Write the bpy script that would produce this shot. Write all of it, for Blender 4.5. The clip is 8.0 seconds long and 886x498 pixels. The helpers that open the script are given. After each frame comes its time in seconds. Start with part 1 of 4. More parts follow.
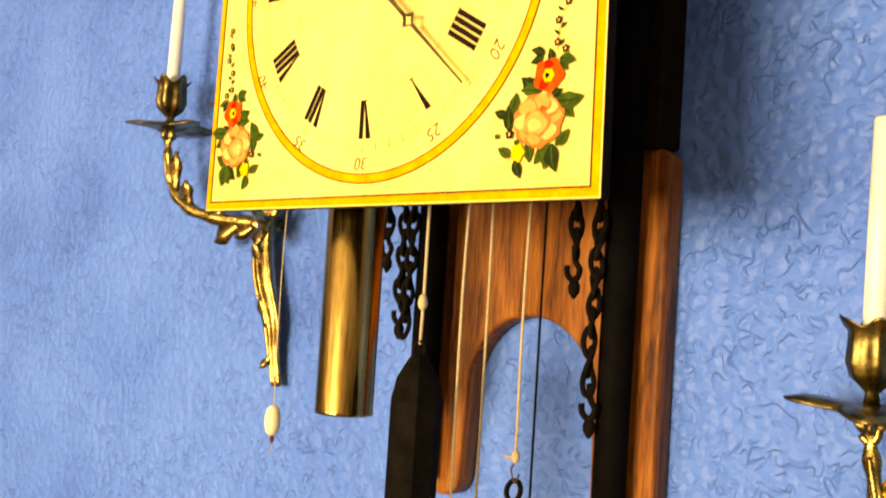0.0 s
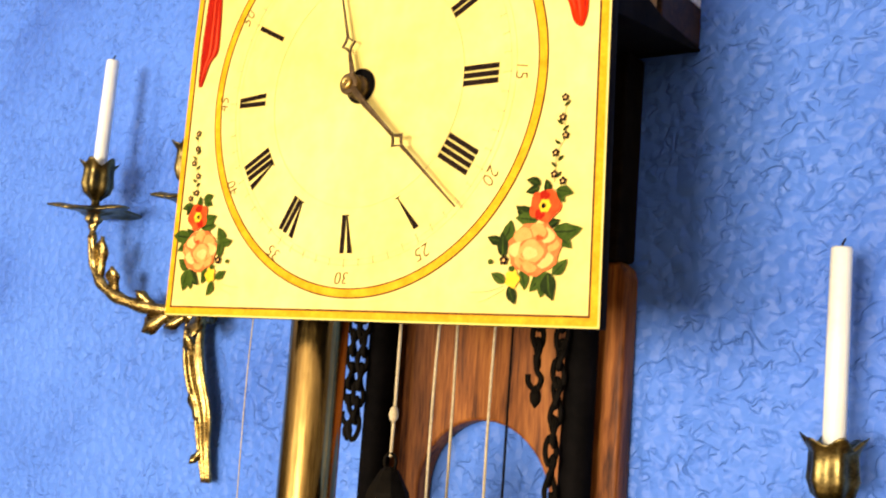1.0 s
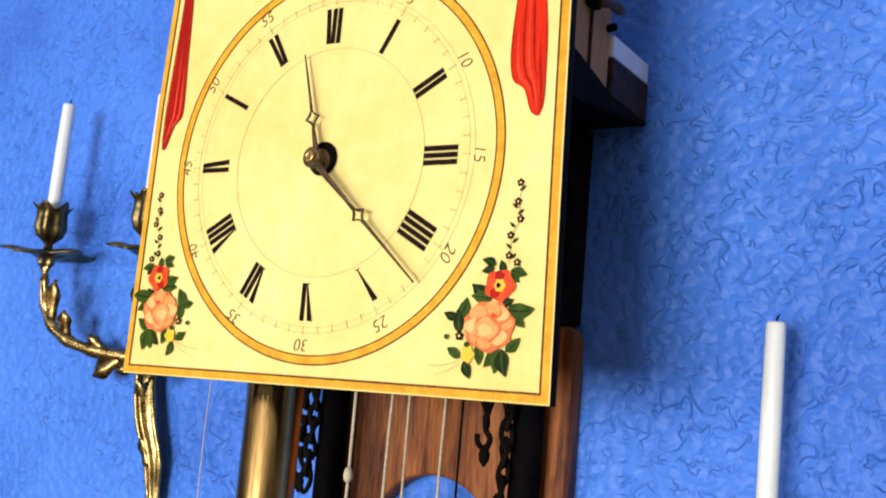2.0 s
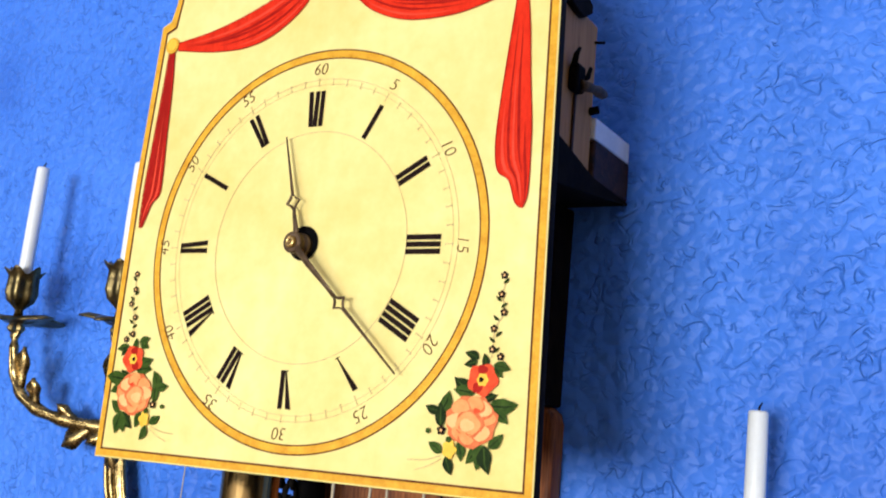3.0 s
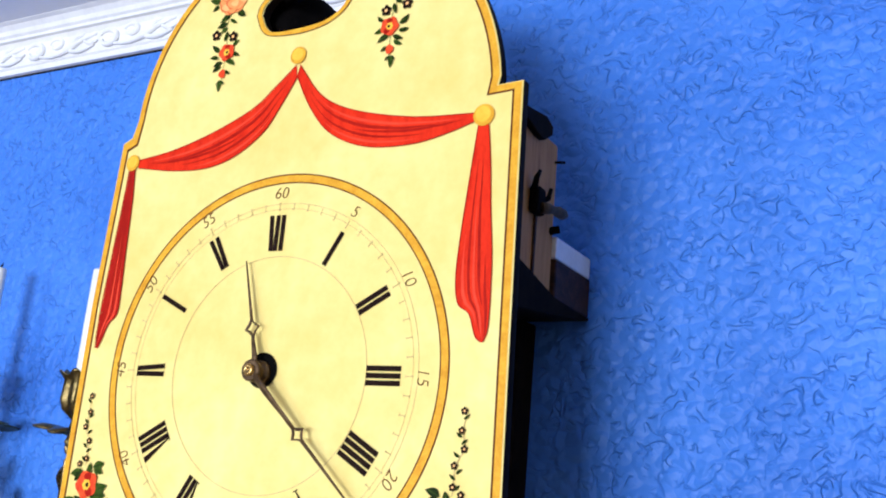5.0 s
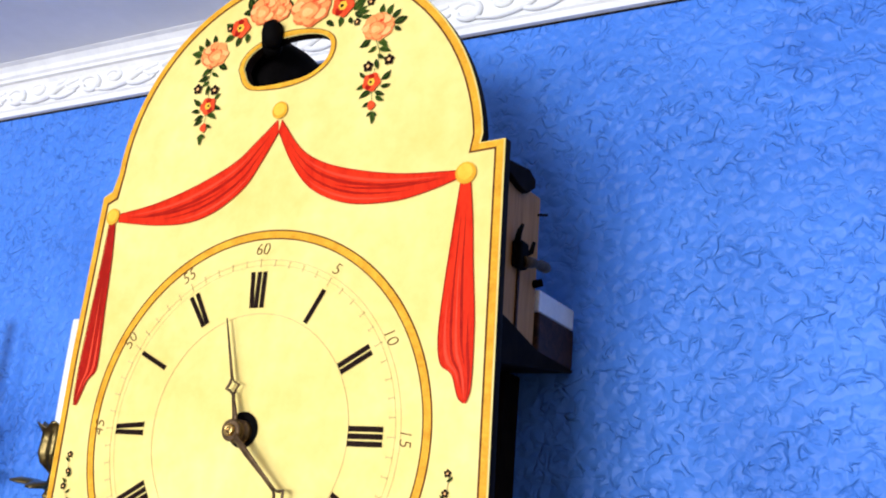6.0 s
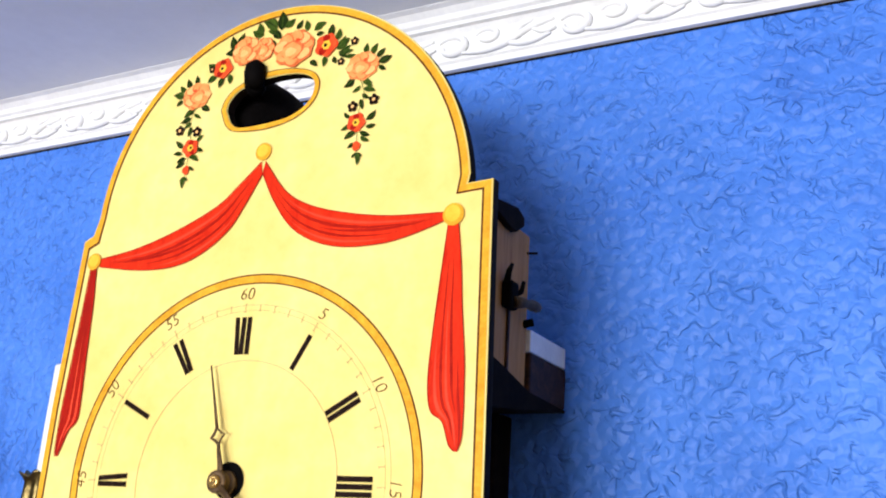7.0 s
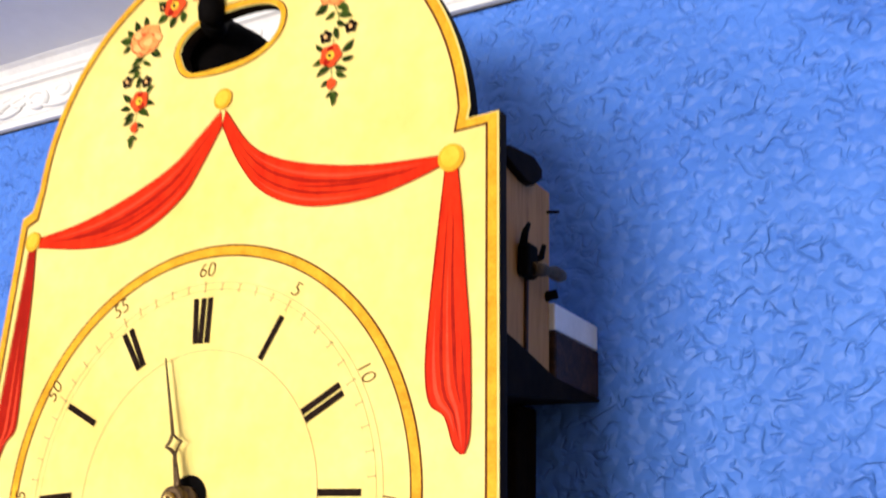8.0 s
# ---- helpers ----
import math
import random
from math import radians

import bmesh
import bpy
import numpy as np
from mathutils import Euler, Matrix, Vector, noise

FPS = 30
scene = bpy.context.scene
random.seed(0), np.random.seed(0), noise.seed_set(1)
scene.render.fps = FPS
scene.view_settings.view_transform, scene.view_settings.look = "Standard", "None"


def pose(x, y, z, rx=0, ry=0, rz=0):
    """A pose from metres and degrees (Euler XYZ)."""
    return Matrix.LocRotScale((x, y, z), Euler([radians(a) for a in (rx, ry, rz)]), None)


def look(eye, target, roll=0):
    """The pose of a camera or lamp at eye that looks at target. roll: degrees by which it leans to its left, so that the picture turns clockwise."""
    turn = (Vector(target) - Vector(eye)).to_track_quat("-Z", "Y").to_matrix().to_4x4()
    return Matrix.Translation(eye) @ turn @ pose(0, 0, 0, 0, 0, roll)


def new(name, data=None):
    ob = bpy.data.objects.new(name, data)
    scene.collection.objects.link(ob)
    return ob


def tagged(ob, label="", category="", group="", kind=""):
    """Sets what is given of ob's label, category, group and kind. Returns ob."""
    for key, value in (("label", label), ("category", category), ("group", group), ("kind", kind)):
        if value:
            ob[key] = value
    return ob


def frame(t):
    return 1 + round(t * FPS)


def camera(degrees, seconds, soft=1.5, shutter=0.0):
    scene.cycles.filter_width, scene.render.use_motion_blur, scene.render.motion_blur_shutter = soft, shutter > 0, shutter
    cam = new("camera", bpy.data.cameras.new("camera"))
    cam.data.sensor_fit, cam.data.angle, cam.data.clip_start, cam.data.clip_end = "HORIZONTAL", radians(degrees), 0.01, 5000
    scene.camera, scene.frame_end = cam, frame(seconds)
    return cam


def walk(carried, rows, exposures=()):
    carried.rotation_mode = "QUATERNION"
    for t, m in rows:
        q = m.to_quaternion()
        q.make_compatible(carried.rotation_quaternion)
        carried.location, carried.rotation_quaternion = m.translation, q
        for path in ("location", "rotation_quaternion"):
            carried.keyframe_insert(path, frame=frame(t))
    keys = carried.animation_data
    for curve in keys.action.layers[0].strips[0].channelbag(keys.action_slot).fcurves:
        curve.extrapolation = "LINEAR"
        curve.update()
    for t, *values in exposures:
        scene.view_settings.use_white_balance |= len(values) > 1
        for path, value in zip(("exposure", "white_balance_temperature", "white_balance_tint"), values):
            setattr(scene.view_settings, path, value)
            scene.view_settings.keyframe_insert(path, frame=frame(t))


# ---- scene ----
cam = camera(45.9, 8.0, soft=1.9, shutter=0.4)
PATH = [
    (0, (0.599, -0.556, 1.794), (-0.746, 0.921, 1.896), 3.7),
    (0.5, (0.573, -0.586, 1.814), (-0.692, 0.953, 1.994), 3.9),
    (1, (0.534, -0.624, 1.833), (-0.609, 1.001, 2.061), 4.2),
    (1.5, (0.546, -0.657, 1.85), (-0.537, 1.006, 2.097), 4.6),
    (3, (0.531, -0.668, 1.909), (-0.472, 1.027, 2.257), 5.2),
    (3.5, (0.531, -0.67, 1.923), (-0.456, 1.026, 2.308), 5.1),
    (4, (0.533, -0.672, 1.938), (-0.441, 1.026, 2.349), 5.0),
    (4.5, (0.534, -0.674, 1.951), (-0.424, 1.026, 2.388), 5.0),
    (6, (0.535, -0.676, 1.985), (-0.38, 1.024, 2.508), 4.6),
    (6.5, (0.534, -0.676, 1.997), (-0.368, 1.025, 2.539), 4.2),
    (7, (0.529, -0.665, 2.001), (-0.364, 1.03, 2.575), 3.6),
    (7.5, (0.504, -0.61, 2.011), (-0.4, 1.058, 2.645), 2.8),
    (8, (0.472, -0.517, 2.021), (-0.466, 1.156, 2.587), 1.8),
]
walk(cam, [(t, look(eye, target, roll)) for t, eye, target, roll in PATH], exposures=[(0.0, 0.28, 17200, 11), (0.5, 0.28, 11600, 10), (1.0, 0.22, 8600, 11), (1.5, -0.24, 7000, 12), (3.0, -0.27, 5650, 12), (4.5, -0.27, 5300, 11), (6.0, -0.19, 5800, 11), (7.0, -0.13, 6050, 11), (8.0, -0.06, 6700, 12)])

# ---------------------------------------------------------------- world and light
world = bpy.data.worlds.new("sky")
scene.world = world
world.use_nodes = True
wn = world.node_tree
sky = wn.nodes.new("ShaderNodeTexSky")
sky.sky_type, sky.sun_disc = "NISHITA", False
sky.sun_elevation, sky.sun_rotation = radians(38), radians(200)
wn.nodes["Background"].inputs["Strength"].default_value = 0.12
wn.links.new(sky.outputs["Color"], wn.nodes["Background"].inputs["Color"])

Z0 = 2.05            # height of the dial's centre over the floor
WALL = 0.285         # the clock's wall
WEST, EAST, SOUTH, TOP = -4.6, 2.6, -6.0, Z0 + 0.546
WINDOWS, WIN_Z = ((-4.1, -2.3), (-0.8, 1.4)), (0.85, 2.38)


def daylight(eye, target, wide, power):
    """The sky's light that comes in by one window."""
    data = bpy.data.lights.new("window_daylight", "AREA")
    data.shape, data.size, data.size_y = "RECTANGLE", wide, WIN_Z[1] - WIN_Z[0] - 0.1
    data.energy, data.color = power, (1.0, 0.97, 0.92)
    new("window_daylight", data).matrix_world = look(eye, target)


WIN_MID = sum(WIN_Z) / 2
for (a, b), power in zip(WINDOWS, (140.0, 420.0)):
    daylight(((a + b) / 2, SOUTH - 0.03, WIN_MID), (-0.3, 0, WIN_MID + 0.1), b - a - 0.1, power)


# ---------------------------------------------------------------- materials
def material(name, base, rough=0.5, metal=0.0, coat=0.0):
    m = bpy.data.materials.new(name)
    m.use_nodes = True
    b = m.node_tree.nodes["Principled BSDF"]
    b.inputs["Base Color"].default_value = (*base, 1)
    b.inputs["Roughness"].default_value = rough
    b.inputs["Metallic"].default_value = metal
    b.inputs["Coat Weight"].default_value = coat
    return m, m.node_tree, b


def node(tree, kind, **values):
    n = tree.nodes.new(kind)
    for key, value in values.items():
        n.inputs[key.replace("_", " ")].default_value = value
    return n


def place_of(tree, stretch=(1, 1, 1)):
    co = tree.nodes.new("ShaderNodeTexCoord")
    mp = tree.nodes.new("ShaderNodeMapping")
    mp.inputs["Scale"].default_value = stretch
    tree.links.new(co.outputs["Object"], mp.inputs["Vector"])
    return mp.outputs["Vector"]


def ramp(tree, source, stops):
    r = tree.nodes.new("ShaderNodeValToRGB")
    while len(r.color_ramp.elements) < len(stops):
        r.color_ramp.elements.new(0.5)
    for e, (at, c) in zip(r.color_ramp.elements, stops):
        e.position = at
        e.color = (*c, 1) if isinstance(c, tuple) else (c, c, c, 1)
    tree.links.new(source, r.inputs["Fac"])
    return r.outputs["Color"]


def maths(tree, op, a, b):
    n = tree.nodes.new("ShaderNodeMath")
    n.operation = op
    for slot, v in zip(n.inputs, (a, b)):
        if isinstance(v, (int, float)):
            slot.default_value = v
        else:
            tree.links.new(v, slot)
    return n.outputs[0]


def bump(tree, b, height, strength, distance):
    n = node(tree, "ShaderNodeBump", Strength=strength, Distance=distance)
    tree.links.new(height, n.inputs["Height"])
    tree.links.new(n.outputs["Normal"], b.inputs["Normal"])


def mottled(name, dark, light, rough=0.5, metal=0.0, scale=40.0, stretch=(1, 1, 1), fine=0.15, deep=0.0004, coat=0.0, gloss=0.12):
    """A surface that varies between two colours at two scales, with a fine relief."""
    m, t, b = material(name, light, rough, metal, coat)
    v = place_of(t, stretch)
    big = node(t, "ShaderNodeTexNoise", Scale=scale, Detail=4.0, Roughness=0.6)
    small = node(t, "ShaderNodeTexNoise", Scale=scale * 7, Detail=5.0, Roughness=0.65)
    for n in (big, small):
        t.links.new(v, n.inputs["Vector"])
    mix = maths(t, "ADD", maths(t, "MULTIPLY", big.outputs["Fac"], 0.65), maths(t, "MULTIPLY", small.outputs["Fac"], 0.35))
    t.links.new(ramp(t, mix, [(0.36, dark), (0.64, light)]), b.inputs["Base Color"])
    r = maths(t, "ADD", maths(t, "MULTIPLY", small.outputs["Fac"], 0.25), rough - 0.12)
    t.links.new(r, b.inputs["Roughness"])
    bump(t, b, mix, fine, deep)
    b.inputs["Specular IOR Level"].default_value = gloss
    return m


def wall_paint():
    m, t, b = material("blue_roughcast", (0.08, 0.22, 0.68), 0.45)
    apart = t.nodes.new("ShaderNodeSeparateXYZ")
    flat = t.nodes.new("ShaderNodeCombineXYZ")
    t.links.new(place_of(t), apart.inputs[0])
    t.links.new(apart.outputs["X"], flat.inputs["X"])
    t.links.new(apart.outputs["Z"], flat.inputs["Y"])
    v = flat.outputs[0]
    # worm-like creases in two sizes, broken up, denser in some patches than in others
    patch = node(t, "ShaderNodeTexNoise", Scale=5.5, Detail=2.0)
    t.links.new(v, patch.inputs["Vector"])
    dense = ramp(t, patch.outputs["Fac"], [(0.34, 0.45), (0.56, 1.0)])
    lines = None
    for scale, width, low in ((40.0, 0.036, 0.44), (70.0, 0.046, 0.47)):
        field = node(t, "ShaderNodeTexNoise", Scale=scale, Detail=1.2, Distortion=0.5)
        gate = node(t, "ShaderNodeTexNoise", Scale=scale * 0.85, Detail=1.0)
        aside = t.nodes.new("ShaderNodeMapping")
        aside.inputs["Location"].default_value = (3.7 + scale, 1.9, 0.0)
        t.links.new(v, aside.inputs["Vector"])
        t.links.new(v, field.inputs["Vector"])
        t.links.new(aside.outputs["Vector"], gate.inputs["Vector"])
        away = maths(t, "ABSOLUTE", maths(t, "SUBTRACT", field.outputs["Fac"], 0.5), 0.0)
        near = ramp(t, away, [(0.0, 1.0), (width * 0.35, 0.70), (width, 0.0)])
        line = maths(t, "MULTIPLY", near, ramp(t, gate.outputs["Fac"], [(low, 0.0), (low + 0.16, 1.0)]))
        lines = line if lines is None else maths(t, "MAXIMUM", lines, line)
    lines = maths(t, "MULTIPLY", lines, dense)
    sway = node(t, "ShaderNodeTexNoise", Scale=60.0, Detail=1.0)
    bent = t.nodes.new("ShaderNodeVectorMath")
    bent.operation = "MULTIPLY_ADD"
    bent.inputs[1].default_value = (0.012, 0.012, 0.0)
    t.links.new(v, sway.inputs["Vector"])
    t.links.new(sway.outputs["Color"], bent.inputs[0])
    t.links.new(v, bent.inputs[2])
    pebble = node(t, "ShaderNodeTexVoronoi", Scale=74.0)
    pebble.feature, pebble.voronoi_dimensions = "SMOOTH_F1", "2D"
    pebble.inputs["Smoothness"].default_value = 0.35
    t.links.new(bent.outputs[0], pebble.inputs["Vector"])
    lumps = node(t, "ShaderNodeTexNoise", Scale=52.0, Detail=2.0)
    grit = node(t, "ShaderNodeTexNoise", Scale=260.0, Detail=2.0)
    soft = node(t, "ShaderNodeTexNoise", Scale=4.0, Detail=4.0)
    for n in (lumps, soft, grit):
        t.links.new(v, n.inputs["Vector"])
    rough = maths(t, "ADD", maths(t, "MULTIPLY", lumps.outputs["Fac"], 0.55), maths(t, "MULTIPLY", grit.outputs["Fac"], 0.05))
    rough = maths(t, "SUBTRACT", rough, maths(t, "MULTIPLY", pebble.outputs["Distance"], 0.75))
    height = maths(t, "SUBTRACT", rough, maths(t, "MULTIPLY", lines, 0.36))
    bump(t, b, height, 1.0, 0.0042)
    b.inputs["Specular IOR Level"].default_value = 0.22
    b.inputs["Roughness"].default_value = 0.44
    # creases tint the paint darker too: groove shade put into the base colour
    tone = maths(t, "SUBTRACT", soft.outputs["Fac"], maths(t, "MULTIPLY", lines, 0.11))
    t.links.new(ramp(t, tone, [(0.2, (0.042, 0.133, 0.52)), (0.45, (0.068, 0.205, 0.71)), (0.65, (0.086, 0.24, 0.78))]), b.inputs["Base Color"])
    return m


def wood(name, dark, mid, light, rough=0.4, grain=(14, 14, 1.2), coat=0.0):
    m, t, b = material(name, mid, rough, 0.0, coat)
    v = place_of(t, grain)
    a = node(t, "ShaderNodeTexNoise", Scale=6.0, Detail=6.0, Roughness=0.6, Distortion=0.6)
    f = node(t, "ShaderNodeTexNoise", Scale=34.0, Detail=3.0)
    for n in (a, f):
        t.links.new(v, n.inputs["Vector"])
    mix = maths(t, "ADD", maths(t, "MULTIPLY", a.outputs["Fac"], 0.7), maths(t, "MULTIPLY", f.outputs["Fac"], 0.3))
    t.links.new(ramp(t, mix, [(0.34, dark), (0.5, mid), (0.66, light)]), b.inputs["Base Color"])
    bump(t, b, mix, 0.25, 0.0008)
    b.inputs["Specular IOR Level"].default_value = 0.25
    return m


M_WALL = wall_paint()
M_PLASTER = mottled("white_plaster", (0.74, 0.74, 0.75), (0.84, 0.84, 0.84), 0.6, scale=30, deep=0.0006)
M_CEILING = mottled("ceiling_paint", (0.80, 0.80, 0.80), (0.86, 0.86, 0.86), 0.8, scale=8)
# paint of the unseen walls, kept dark to cut light bounced onto the clock
M_ROOM = mottled("dark_unseen_wall_paint", (0.13, 0.12, 0.10), (0.18, 0.165, 0.135), 0.7, scale=6)
M_FLOOR = wood("oak_floor", (0.10, 0.055, 0.028), (0.17, 0.10, 0.05), (0.23, 0.14, 0.075), 0.4, (14, 1.2, 14))
M_FRAME = mottled("white_gloss_paint", (0.72, 0.72, 0.7), (0.8, 0.8, 0.78), 0.35)
M_CREAM = mottled("cream_lacquer", (0.79, 0.60, 0.165), (0.88, 0.75, 0.28), 0.5, scale=7, fine=0.06, deep=0.0002, gloss=0.08)
M_GOLD = mottled("ochre_gold_paint", (0.60, 0.27, 0.015), (0.80, 0.45, 0.035), 0.38, scale=60, gloss=0.05)
M_LINE = mottled("brown_line_paint", (0.08, 0.022, 0.008), (0.16, 0.05, 0.014), 0.5, scale=120, gloss=0.04)
M_FAINT = mottled("faded_brown_paint", (0.42, 0.28, 0.10), (0.62, 0.48, 0.22), 0.5, scale=200)
M_INK = mottled("black_paint", (0.010, 0.005, 0.004), (0.022, 0.012, 0.009), 0.5, scale=150, gloss=0.02)
M_EDGE = mottled("dark_edge_paint", (0.006, 0.004, 0.003), (0.016, 0.010, 0.006), 0.6, scale=60, gloss=0.02)
M_RED = mottled("red_drapery_paint", (0.54, 0.016, 0.004), (0.78, 0.036, 0.007), 0.4, scale=55, stretch=(1.6, 1, 0.5), gloss=0.05)
M_REDDARK = mottled("dark_red_paint", (0.28, 0.008, 0.004), (0.42, 0.014, 0.005), 0.4, scale=90, gloss=0.05)
M_REDDEEP = mottled("deep_red_drapery_paint", (0.28, 0.008, 0.005), (0.45, 0.014, 0.006), 0.4, scale=55, stretch=(1.6, 1, 0.5), gloss=0.05)
M_REDLIGHT = mottled("light_red_paint", (0.70, 0.045, 0.016), (0.78, 0.065, 0.022), 0.4, scale=90)
M_POPPY = mottled("poppy_paint", (0.62, 0.045, 0.012), (0.80, 0.10, 0.024), 0.4, scale=160, gloss=0.05)
M_PEACH = mottled("peach_paint", (0.74, 0.26, 0.070), (0.84, 0.37, 0.115), 0.4, scale=150, gloss=0.05)
M_SALMON = mottled("salmon_paint", (0.58, 0.11, 0.028), (0.74, 0.20, 0.060), 0.4, scale=150, gloss=0.05)
M_BLUSH = mottled("blush_paint", (0.82, 0.41, 0.13), (0.88, 0.52, 0.20), 0.4, scale=150, gloss=0.05)
M_YELLOW = mottled("yellow_paint", (0.80, 0.44, 0.03), (0.86, 0.56, 0.06), 0.4, scale=160, gloss=0.05)
M_LEAF = mottled("leaf_green_paint", (0.022, 0.048, 0.006), (0.060, 0.100, 0.014), 0.4, scale=180, gloss=0.03)
M_LEAFDARK = mottled("dark_leaf_paint", (0.007, 0.014, 0.003), (0.020, 0.036, 0.007), 0.4, scale=180, gloss=0.03)
M_BRASS = mottled("aged_brass", (0.30, 0.19, 0.055), (0.55, 0.37, 0.13), 0.28, 1.0, scale=45)
M_GILT = mottled("gilt_bronze", (0.12, 0.075, 0.022), (0.58, 0.41, 0.15), 0.26, 1.0, scale=70, fine=0.4, deep=0.001)
M_BRONZE = mottled("darkened_bronze", (0.05, 0.038, 0.014), (0.30, 0.22, 0.085), 0.33, 1.0, scale=60, fine=0.5, deep=0.001)
M_TUBE = mottled("polished_brass_tube", (0.12, 0.060, 0.015), (0.58, 0.37, 0.125), 0.17, 1.0, scale=34, stretch=(3, 3, 0.18), fine=0.05)
M_IRON = mottled("dark_iron", (0.003, 0.0025, 0.002), (0.010, 0.008, 0.006), 0.6, 0.0, scale=50, fine=0.4, gloss=0.015)
M_BLACK = mottled("black_lacquered_iron", (0.002, 0.002, 0.002), (0.006, 0.005, 0.005), 0.6, 0.0, scale=40, gloss=0.012)
M_STEEL = mottled("tarnished_steel", (0.050, 0.030, 0.015), (0.15, 0.095, 0.050), 0.45, 0.5, scale=120)
M_WAX = mottled("white_wax", (0.78, 0.78, 0.70), (0.86, 0.86, 0.80), 0.38, scale=40, gloss=0.4)
M_CORD = mottled("waxed_cord", (0.42, 0.32, 0.18), (0.66, 0.55, 0.36), 0.8, scale=400, fine=0.6)
M_BEAD = mottled("ivory_bead", (0.74, 0.66, 0.40), (0.84, 0.78, 0.55), 0.4, scale=120)
M_BOARD = wood("stained_board", (0.040, 0.009, 0.002), (0.24, 0.070, 0.014), (0.44, 0.155, 0.036), 0.55)
M_BOX = wood("raw_pine_box", (0.32, 0.14, 0.036), (0.45, 0.21, 0.060), (0.52, 0.26, 0.082), 0.6)
M_DARKWOOD = wood("dark_shelf_wood", (0.012, 0.004, 0.0015), (0.040, 0.014, 0.005), (0.080, 0.030, 0.010), 0.6, (1.5, 14, 14))
M_WHITE = mottled("white_painted_strip", (0.74, 0.74, 0.74), (0.86, 0.86, 0.86), 0.5)


# ---------------------------------------------------------------- building helpers
def part(name, bm, mats, parent=None, label="", smooth=False):
    """Links a bmesh as one mesh object under parent."""
    me = bpy.data.meshes.new(name)
    bm.to_mesh(me)
    bm.free()
    for m in mats if isinstance(mats, (list, tuple)) else [mats]:
        me.materials.append(m)
    if smooth:
        me.shade_smooth()
    ob = new(name, me)
    ob.parent = parent
    return tagged(ob, label)


def thing(name, label, category, at=(0, 0, 0), group="", kind=""):
    ob = new(name)
    ob.location = at
    ob.empty_display_size = 0.02
    return tagged(ob, label, category, group, kind)


def box(bm, x, y, z, bevel=0.0, index=0):
    """A box between the pairs x, y and z, with bevelled edges."""
    made = bmesh.ops.create_cube(bm, size=1.0)
    vs = made["verts"]
    for v in vs:
        v.co = Vector((x[0] if v.co.x < 0 else x[1], y[0] if v.co.y < 0 else y[1], z[0] if v.co.z < 0 else z[1]))
    faces = {f for v in vs for f in v.link_faces}
    if bevel:
        edges = {e for v in vs for e in v.link_edges}
        out = bmesh.ops.bevel(bm, geom=list(edges), offset=bevel, segments=2, affect="EDGES", profile=0.5)
        faces |= set(out["faces"])
    for f in faces:
        if f.is_valid:
            f.material_index = index
    return bm


def block(x, y, z, bevel=0.0):
    return box(bmesh.new(), x, y, z, bevel)


def lathe(bm, profile, centre=(0, 0, 0), seg=32, lobes=0, depth=0.0, index=0, caps=True):
    """Turns (radius, z) pairs round z; lobes waves the radius."""
    rings = []
    for r, z in profile:
        ring = []
        for k in range(seg):
            a = 2 * math.pi * k / seg
            rr = r * (1 + depth * math.cos(lobes * a)) if lobes else r
            ring.append(bm.verts.new((centre[0] + rr * math.cos(a), centre[1] + rr * math.sin(a), centre[2] + z)))
        rings.append(ring)
    for a, b in zip(rings, rings[1:]):
        for k in range(seg):
            f = bm.faces.new((a[k], a[(k + 1) % seg], b[(k + 1) % seg], b[k]))
            f.material_index, f.smooth = index, True
    if caps:
        for ring, turn in ((rings[0], -1), (rings[-1], 1)):
            f = bm.faces.new(ring[::turn])
            f.material_index = index
    return bm


def tube(bm, points, radii, seg=10, index=0, flat=1.0, closed=False):
    """A tube along points; flat squeezes it across its second axis."""
    pts = [Vector(p) for p in points]
    if not isinstance(radii, (list, tuple)):
        radii = [radii] * len(pts)
    n, rings, side = len(pts), [], None
    for i, p in enumerate(pts):
        ahead = pts[(i + 1) % n] - pts[i - 1] if closed else pts[min(i + 1, n - 1)] - pts[max(i - 1, 0)]
        ahead.normalize()
        if side is None:
            side = ahead.cross(Vector((0.31, 0.92, 0.23))).normalized()
        side = (side - ahead * side.dot(ahead)).normalized()
        up = ahead.cross(side)
        rings.append([bm.verts.new(p + radii[i] * (side * math.cos(2 * math.pi * k / seg) + flat * up * math.sin(2 * math.pi * k / seg))) for k in range(seg)])
    pairs = list(zip(rings, rings[1:])) + ([(rings[-1], rings[0])] if closed else [])
    for a, b in pairs:
        for k in range(seg):
            f = bm.faces.new((a[k], a[(k + 1) % seg], b[(k + 1) % seg], b[k]))
            f.material_index, f.smooth = index, True
    if not closed:
        for ring, turn in ((rings[0], -1), (rings[-1], 1)):
            f = bm.faces.new(ring[::turn])
            f.material_index = index
    return bm


def glide(points, steps=6):
    """Catmull-Rom through the points."""
    p = [Vector(q) for q in points]
    p = [2 * p[0] - p[1]] + p + [2 * p[-1] - p[-2]]
    out = []
    for a, b, c, d in zip(p, p[1:], p[2:], p[3:]):
        for k in range(steps):
            t = k / steps
            out.append(0.5 * (2 * b + (c - a) * t + (2 * a - 5 * b + 4 * c - d) * t * t + (3 * b - a - 3 * c + d) * t ** 3))
    return out + [p[-2]]


